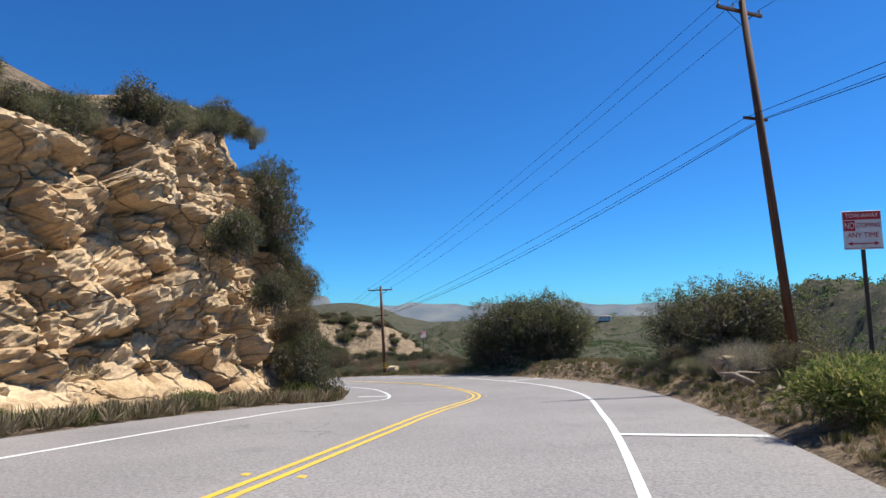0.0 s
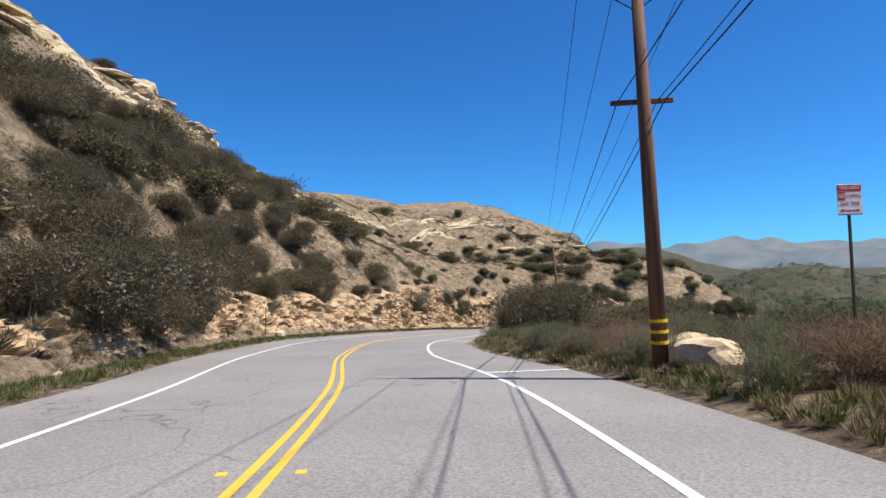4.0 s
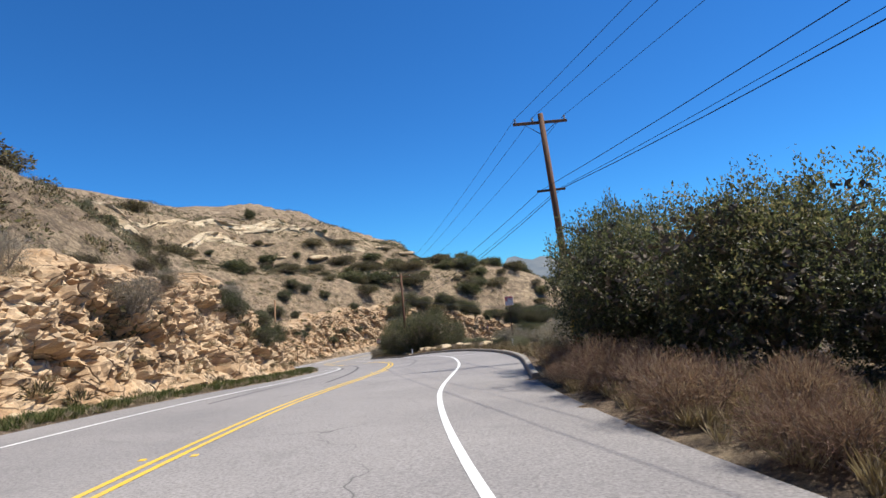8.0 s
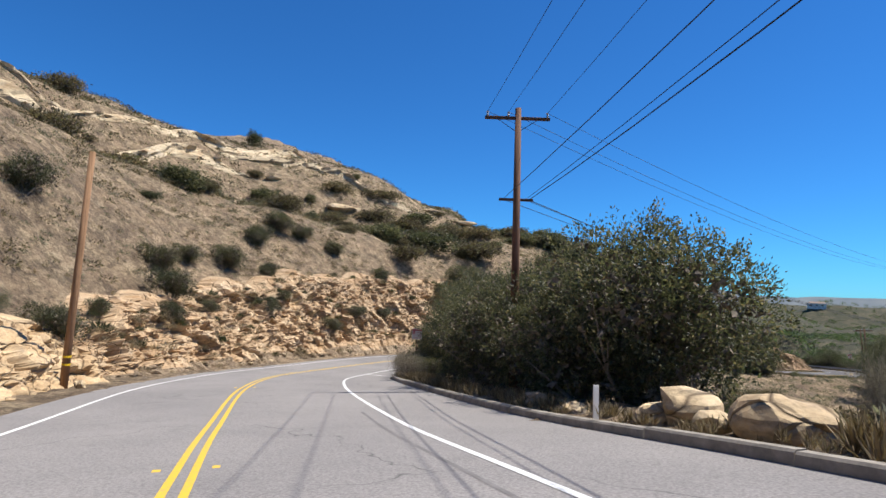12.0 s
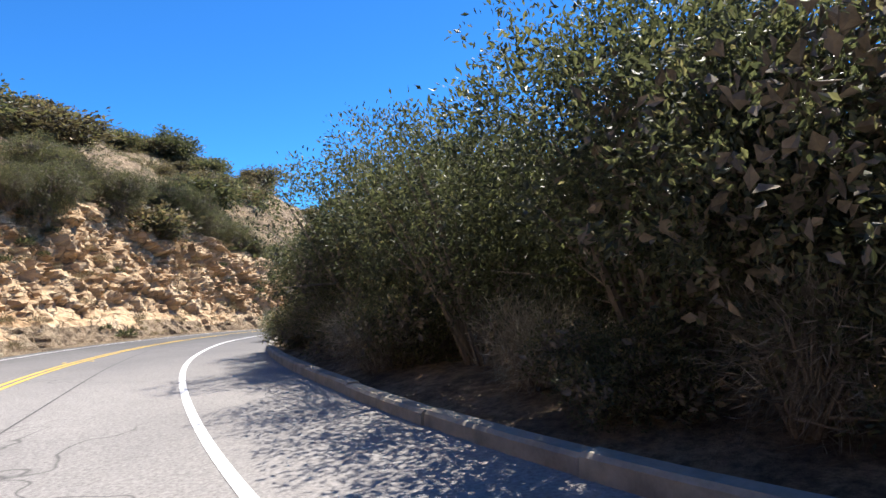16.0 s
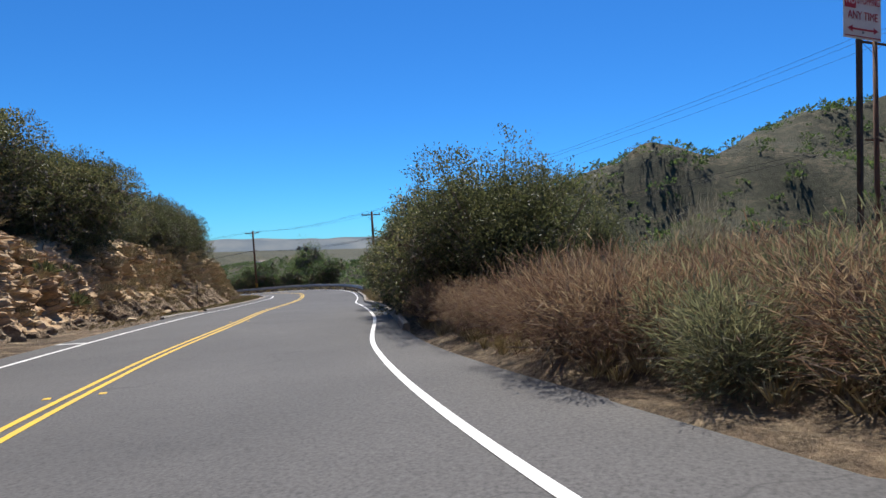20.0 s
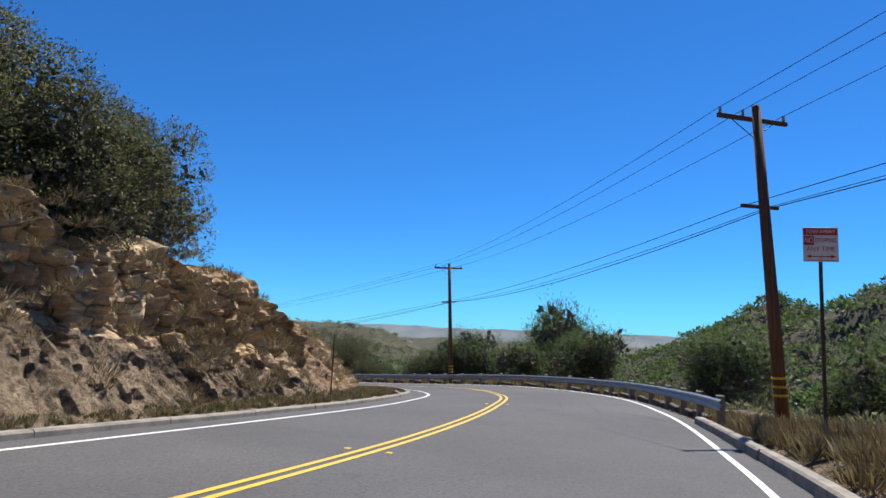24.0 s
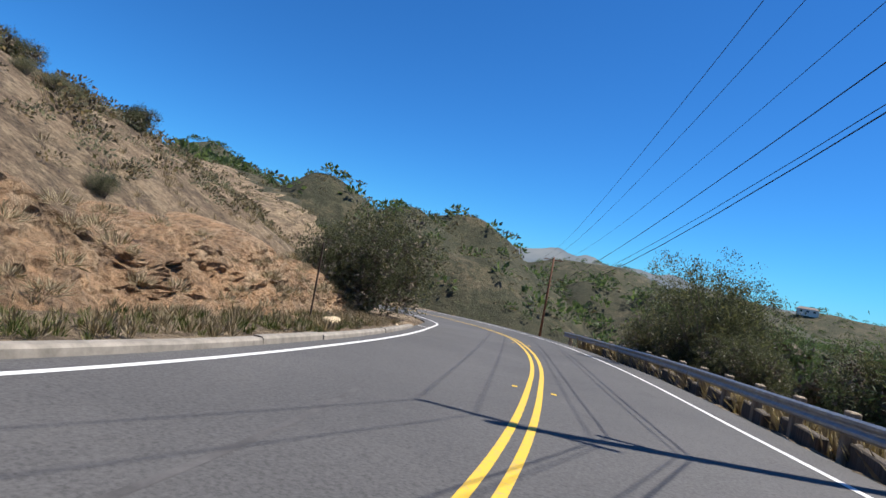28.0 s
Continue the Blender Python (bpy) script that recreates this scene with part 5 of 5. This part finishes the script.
# ---- guardrail ----
def guardrail(u0, u1, off):
    root = tagged(new("guardrail"), "galvanised W-beam guardrail on weathered wooden posts", "guardrail")
    s0, s1 = np.interp([u0, u1], U, STEP)
    n = int((s1 - s0) / 3.8)
    profile = [(0.0, 0.38), (0.05, 0.42), (0.05, 0.47), (0.0, 0.52), (0.0, 0.55), (0.05, 0.60), (0.05, 0.65), (0.0, 0.69)]
    for k in range(n):
        verts, faces = [], []
        for s in np.linspace(s0 + (s1 - s0) * k / n, s0 + (s1 - s0) * (k + 1) / n + 0.05, 6):
            u = float(np.interp(s, STEP, U))
            e = float(np.interp(u, U, PAVE_R)) + off
            for layer in (0, 0.004):
                for o, h in profile:
                    x, y, z = spot(u, e - o + layer)
                    verts.append((x, y, z + h))
        m = len(profile)
        for i in range(5):
            for lay in (0, 1):
                for j in range(m - 1):
                    a = i * 2 * m + lay * m + j
                    q = (a, a + 1, a + 2 * m + 1, a + 2 * m)
                    faces.append(q if lay else q[::-1])
        link_mesh("rail", verts, faces, STEEL, root)
    for s in np.arange(s0 + 0.6, s1, 1.9):
        u = float(np.interp(s, STEP, U))
        x, y, z = spot(u, float(np.interp(u, U, PAVE_R)) + off + 0.14)
        turn = Matrix.Rotation(heading(u), 4, "Z")
        part("post", box_bm((0.2, 0.2, 1.3), (x, y, z + 0.12), 0.02, turn), POSTWOOD, root)
    return root


guardrail(25.7, 31.2, 0.45)
# low timber blocks under the rail
for k in range(24):
    u = 26.0 + 0.2 * k
    x, y = off_paving(u, 0.62)
    _, _, z = spot(u, 0)
    m = Matrix.Translation((x, y, z)) @ Matrix.Rotation(heading(u) + math.pi / 2 + 0.1 * math.sin(k * 3.1), 4, "Z")
    block = thing("timber_block", m, "weathered timber block under the guardrail", "timber", "blocks under the guardrail")
    part("block_body", box_bm((1.5, 0.22, 0.5), (0, 0, 0.02), 0.03), OLDBLOCK, block)


# ---- signs ----
def letters(text, size, width, x, z, y, mat, parent):
    curve = bpy.data.curves.new("letters", "FONT")
    curve.body, curve.size, curve.align_x, curve.align_y, curve.extrude = text, size, "CENTER", "CENTER", 0.0008
    tmp = bpy.data.objects.new("letters", curve)
    scene.collection.objects.link(tmp)
    bpy.context.view_layer.update()
    me = bpy.data.meshes.new_from_object(tmp)
    bpy.data.objects.remove(tmp)
    bpy.data.curves.remove(curve)
    wide = max(p.co.x for p in me.vertices) - min(p.co.x for p in me.vertices)
    me.transform(Matrix.Translation((x, y, z)) @ Matrix.Rotation(math.pi / 2, 4, "X") @ Matrix.Diagonal((width / wide, 1, 1, 1)))
    me.materials.clear()
    me.materials.append(mat)
    ob = new("lettering", me)
    ob.parent = parent


def parking_sign(x, y, turn, low=2.1, tilt=0.0):
    big = 1.24
    m = Matrix.Translation((x, y, max(ground_at(x, y), spot(U[nearest(np.array([x]), np.array([y]))[0]], 0)[2] + 0.4))) @ Matrix.Rotation(turn, 4, "Z") @ Matrix.Rotation(tilt, 4, "Y") @ Matrix.Scale(big, 4)
    low = low / big
    root = thing("parking_sign", m, "white and red no-stopping sign on a dark steel post", "sign", "no-stopping signs")
    part("post", box_bm((0.05, 0.035, low + 1.5), (0, 0.03, low / 2 - 0.3), 0.005), DARKSTEEL, root)
    plate = part("plate", box_bm((0.5, 0.008, 0.56), (0, 0, low + 0.28), 0.003), SIGNWHITE, root)
    f = -0.0065
    part("red_band", box_bm((0.48, 0.003, 0.115), (0, f, low + 0.49)), SIGNRED, plate)
    part("red_box", box_bm((0.145, 0.003, 0.15), (-0.165, f, low + 0.345)), SIGNRED, plate)
    for zz in (0.02, 0.54):
        part("border", box_bm((0.48, 0.003, 0.008), (0, f, low + zz)), SIGNRED, plate)
    letters("TOW-AWAY", 0.085, 0.42, 0, low + 0.49, f - 0.003, SIGNWHITE, plate)
    letters("NO", 0.13, 0.12, -0.165, low + 0.345, f - 0.003, SIGNWHITE, plate)
    letters("STOPPING", 0.10, 0.30, 0.075, low + 0.345, f - 0.002, SIGNRED, plate)
    letters("ANY TIME", 0.105, 0.40, 0, low + 0.205, f - 0.002, SIGNRED, plate)
    bm = box_bm((0.30, 0.003, 0.016), (0, f, low + 0.085))
    for s in (-1, 1):
        a = [bm.verts.new((s * 0.21, f - 0.0015, low + 0.085)), bm.verts.new((s * 0.14, f - 0.0015, low + 0.115)), bm.verts.new((s * 0.14, f - 0.0015, low + 0.055))]
        bm.faces.new(a if s < 0 else a[::-1])
    part("arrow", bm, SIGNRED, plate)
    for zz in (0.06, 0.5):
        part("bolt", box_bm((0.02, 0.012, 0.02), (0, f, low + zz), 0.003), STEEL, plate)
    


for x, y, low in ((8.1, 12.6, 2.5), (-1.2, 62.3, 2.9), (-26.9, 134.5, 3.0), (-49.2, 179.5, 2.0), (-34.6, 220.0, 3.4), (7.2, 252.4, 3.4)):
    k = int(nearest(np.array([x]), np.array([y]))[0])
    parking_sign(x, y, heading(U[k]), low, 0.02 * math.sin(x))


def edge_post(u, d, height, label, plate=True):
    """A thin post whose sign faces the other way."""
    x, y = off_paving(u, d)
    root = thing("sign_post", Matrix.Translation((x, y, ground_at(x, y))) @ Matrix.Rotation(heading(u), 4, "Z"), label, "sign post", "left-hand sign posts")
    part("post", box_bm((0.045, 0.03, height + 0.3), (0, 0, height / 2 - 0.15), 0.004), DARKSTEEL, root)
    if plate:
        part("plate", box_bm((0.46, 0.008, 0.5), (0, 0.022, height - 0.27), 0.003, Matrix.Rotation(0.5, 4, "Z")), STEEL, root)


for u, d, h in ((2.4, -1.2, 2.4), (7.1, -1.4, 2.2), (11.7, -1.4, 2.3), (23.9, -1.3, 2.0), (25.95, -1.4, 2.2), (29.2, -1.5, 2.2)):
    edge_post(u, d, h, "thin rusty steel sign post seen from behind", h > 2.5)


def paddle(u, d, height, width=0.1):
    x, y = off_paving(u, d)
    root = thing("marker_post", Matrix.Translation((x, y, ground_at(x, y))) @ Matrix.Rotation(heading(u), 4, "Z"), "white flat road marker post behind the kerb", "marker post", "white road markers")
    part("blade", box_bm((width, 0.02, height + 0.3), (0, 0, height / 2 - 0.15), 0.008), SIGNWHITE, root)


for u, d, h, w in ((12.85, 0.7, 0.75, 0.14), (15.45, 0.7, 0.8, 0.14), (28.9, 1.0, 0.95, 0.13), (26.3, 1.0, 0.9, 0.12), (10.6, 1.0, 0.7, 0.1)):
    paddle(u, d, h, w)
# a cut-off wooden pole on the left
x, y = off_paving(14.05, -1.6)
stub = thing("wooden_post", Matrix.Translation((x, y, ground_at(x, y))) @ Matrix.Rotation(0.06, 4, "Y"), "bare brown wooden pole with no wires", "pole")
v, f = tube([(0, 0, -0.4), (0, 0, 4.0), (0, 0, 9.2)], [0.15, 0.13, 0.11], 10)
link_mesh("pole", v, f, wood_material("bare_brown_wood", (0.13, 0.07, 0.035), (0.30, 0.17, 0.09)), stub, True)
for k in range(2):
    v, f = tube([(0, 0, 0.9 + 0.3 * k), (0, 0, 0.98 + 0.3 * k)], [0.146, 0.146], 10)
    link_mesh("reflector_band", v, f, YELLOWBAND, stub)


# ---- marks on the asphalt ----
def skid(u0, u1, d0, d1, width, sway=0.0, mat=TYRE):
    f = np.clip((U - u0) / (u1 - u0), 0, 1)
    mid = d0 + (d1 - d0) * f + sway * np.sin(f * math.pi)
    tagged(ribbon("skid_mark", u0, u1, mid - width / 2, mid + width / 2, 0.003, mat), "dark rubber skid mark on the asphalt", "skid mark", "skid marks", "structure")


for args in ((9.6, 12.4, -1.2, -2.4, 0.16, -0.5), (9.2, 12.0, -3.0, -3.6, 0.12, 0.1), (10.2, 11.6, 1.2, 1.9, 0.14, 0.2, FAINT), (11.0, 13.2, 2.9, 3.4, 0.08, 0.0, FAINT), (16.6, 18.4, 1.4, 1.1, 0.04, 0.3), (25.6, 27.2, 2.2, 1.2, 0.09, 0.4), (25.8, 27.4, 3.4, 2.0, 0.07, 0.3), (27.3, 28.6, -0.8, -2.2, 0.08, 0.2)):
    skid(*args)
for u in np.arange(0.5, 31, 1.35):
    for s in (-1, 1):
        x, y, z = spot(u, s * 0.36)
        dot = new("road_stud", bpy.data.meshes.get("stud_mesh") or box_bm((0.1, 0.1, 0.014), (0, 0, 0.004), 0.004).to_mesh(bpy.data.meshes.new("stud_mesh")) or bpy.data.meshes["stud_mesh"])
        if not dot.data.materials:
            dot.data.materials.append(YELLOW)
        dot.matrix_world = Matrix.Translation((x, y, z)) @ Matrix.Rotation(heading(u), 4, "Z")
        tagged(dot, "small yellow raised marker beside the centre line", "road stud", "road studs")


# ---- straw tufts hanging on the rock cuts ----
def tufts_on(u0, u1, count, seed, hgt, mat, label):
    rng = np.random.default_rng(seed)
    u = rng.uniform(u0, u1, count)
    v = rng.random(count) ** 0.8
    cut, verge, lean = knots(CUT, u), knots(VERGE, u), knots(LEAN, u)
    back = np.interp(u, U, PAVE_L) + verge + np.where(v < 0.2, v * cut * 1.1, 0.22 * cut + (v - 0.2) * cut * lean) - 0.1
    x, y, z = spot(u, -back)
    pts = np.stack([x, y, z + v * cut], 1)
    clumps("cut_grass", label, "grass", pts, rng.uniform(0.6, 1.3, count) * hgt, 100, mat, 0.55, 0.011 if mat is DRY else 0.12, seed=seed, upright=0.3)


tufts_on(22.6, 26.2, 260, 1, 0.42, DRY, "tawny dry grass tufts on the rock cut")
tufts_on(25.9, 30.0, 160, 2, 0.35, DRY, "dry grass on the earth bank")
tufts_on(14.6, 22.4, 420, 3, 0.45, DRY, "dry straw growing over the rock slope")
tufts_on(2.1, 11.6, 420, 4, 0.35, DRY, "dry straw growing on the rock cut")
tufts_on(-1.5, 2.1, 60, 5, 0.4, DRY, "dry straw in the cliff's cracks")
tufts_on(-1.5, 2.1, 24, 6, 0.5, GREEN, "small green bushes rooted in the cliff")
tufts_on(14.6, 22.4, 70, 7, 0.6, GREEN, "small green bushes on the rock slope")
tufts_on(2.3, 11.6, 90, 8, 0.55, BROWNLEAF, "small brown bushes on the rock cut")

# fallen pale branches, and a bright green bush, near the start
x0, y0 = off_paving(1.05, 1.2)
for k in range(5):
    rr = random.Random(k)
    z0 = ground_at(x0, y0) + 0.1
    a = Vector((x0 + rr.uniform(-1, 1.4), y0 + rr.uniform(-1, 1.5), z0))
    b = a + Vector((rr.uniform(-1.5, 1.5), rr.uniform(-0.6, 1.6), rr.uniform(0, 0.25)))
    v, f = tube([a, a.lerp(b, 0.5) + Vector((0, 0, 0.08)), b], [0.07, 0.05, 0.02], 7)
    tagged(link_mesh("fallen_branch", v, f, POSTWOOD, smooth=True), "pale dead branch lying on the verge", "branch", "fallen branches")
KINDS["weed"] = ("weed_bush", "low bright green bush on the verge", "bush", (95,), GRASS, (0.9, 0.8, 7, 0.3), 6000, 0.12, 0.025, dict(stems=8, core=False, shell=0.3, spray=8, spread=0.08))
for u, d, s in ((0.78, 1.1, 1.0), (0.9, 1.9, 0.9), (0.62, 1.8, 1.1)):
    plant("weed", *off_paving(u, d), s)
for u, d, s in ((0.2, -0.9, 0.7), (0.7, -1.0, 0.6), (1.2, -0.9, 0.75), (1.9, -1.2, 0.9)):
    plant("weed", *off_paving(u, d), s)
# bushes on the cliff's brow
for u, d, s in ((0.3, -5.5, 0.6), (0.6, -3.4, 0.5), (0.95, -3.6, 0.65), (1.2, -3.6, 0.5), (0.75, -7.0, 0.7), (1.1, -8.0, 0.6)):
    x, y = off_paving(u, d)
    plant("laurel", x, y, s, 1.0, lift=max(ground_at(x, y), spot(u, 0)[2] + float(knots(CUT, u)) * 1.0 - 0.7))


# ---- houses across the valley, and the mountains behind ----
def house(x, y, wide, deep, high, turn):
    root = thing("house", Matrix.Translation((x, y, ground_at(x, y))) @ Matrix.Rotation(turn, 4, "Z"), "pale stucco house with a grey-brown roof across the valley", "house", "valley houses")
    wall = part("wall", box_bm((wide, deep, high + 2), (0, 0, high / 2 - 1)), STUCCO, root)
    bm = bmesh.new()
    e, r = 0.5, high * 0.45
    pts = [(-wide / 2 - e, -deep / 2 - e, high), (wide / 2 + e, -deep / 2 - e, high), (wide / 2 + e, deep / 2 + e, high), (-wide / 2 - e, deep / 2 + e, high), (-wide / 2 + deep / 3, 0, high + r), (wide / 2 - deep / 3, 0, high + r)]
    vs = [bm.verts.new(p) for p in pts]
    for q in ((0, 1, 5, 4), (2, 3, 4, 5), (1, 2, 5), (3, 0, 4), (3, 2, 1, 0)):
        bm.faces.new([vs[i] for i in q])
    part("roof", bm, ROOF, root)
    for k in range(3):
        part("window", box_bm((wide * 0.12, 0.1, high * 0.35), ((k - 1) * wide * 0.3, -deep / 2 - 0.03, high * 0.55)), GLASS, wall)


house(540, 890, 20, 12, 4.5, 0.4)
rh = random.Random(21)
for k in range(26):
    az, r = math.radians(rh.uniform(4, 66)), rh.uniform(850, 1600)
    house(40 + r * math.sin(az), 120 + r * math.cos(az), rh.uniform(12, 22), rh.uniform(9, 13), rh.uniform(3.5, 6), rh.uniform(-0.6, 0.6))

# distance haze is painted into the ridge's colour, which glows by itself
haze, hn, hl, hb = material("mountain_haze_glow", 1.0)
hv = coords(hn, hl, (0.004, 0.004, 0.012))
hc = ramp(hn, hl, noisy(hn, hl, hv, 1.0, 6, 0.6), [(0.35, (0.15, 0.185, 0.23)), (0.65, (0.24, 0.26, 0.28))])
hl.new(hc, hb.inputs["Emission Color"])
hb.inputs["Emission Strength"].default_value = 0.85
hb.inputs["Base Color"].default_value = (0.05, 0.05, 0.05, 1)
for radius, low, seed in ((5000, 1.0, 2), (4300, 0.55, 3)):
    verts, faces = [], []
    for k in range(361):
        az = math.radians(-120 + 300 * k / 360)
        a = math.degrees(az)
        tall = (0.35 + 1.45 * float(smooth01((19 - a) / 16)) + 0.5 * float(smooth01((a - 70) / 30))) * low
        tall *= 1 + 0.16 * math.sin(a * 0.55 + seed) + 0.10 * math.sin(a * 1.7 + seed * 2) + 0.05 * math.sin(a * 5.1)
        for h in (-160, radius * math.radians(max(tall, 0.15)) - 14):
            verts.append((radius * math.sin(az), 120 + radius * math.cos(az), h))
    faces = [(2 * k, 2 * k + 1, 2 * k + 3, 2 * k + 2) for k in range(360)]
    tagged(link_mesh("backdrop", verts, faces, haze), "mountain ridge on the horizon with blue-grey haze painted in as a glow", "mountains", kind="structure")


# a coiled splice hanging on the telephone cable
mid_ = built[3][1] @ Vector((0.5, 0.2, built[3][3] * 0.68 + 0.02))
nxt_ = built[4][1] @ Vector((0.5, 0.2, built[4][3] * 0.68 + 0.02))
at_ = mid_.lerp(nxt_, 0.45)
at_.z -= 0.8 * 4 * 0.45 * 0.55 * (nxt_ - mid_).length / 45
way_ = (nxt_ - mid_).normalized()
ring_ = [at_ + way_ * (0.32 * math.cos(w)) + Vector((0, 0, -0.1 + 0.09 * math.sin(w))) for w in np.linspace(0, 2 * math.pi, 17)]
coil = thing("cable_splice", Matrix.Identity(4), "black coiled splice on the telephone cable", "cable splice")
v, f = tube(ring_, [0.03] * 17, 6)
link_mesh("loop", v, f, WIRE, coil, True)
v, f = tube([at_ - way_ * 0.4, at_ - way_ * 0.3, at_ + way_ * 0.3, at_ + way_ * 0.4], [0.02, 0.06, 0.06, 0.02], 8)
link_mesh("sleeve", v, f, WIRE, coil, True)
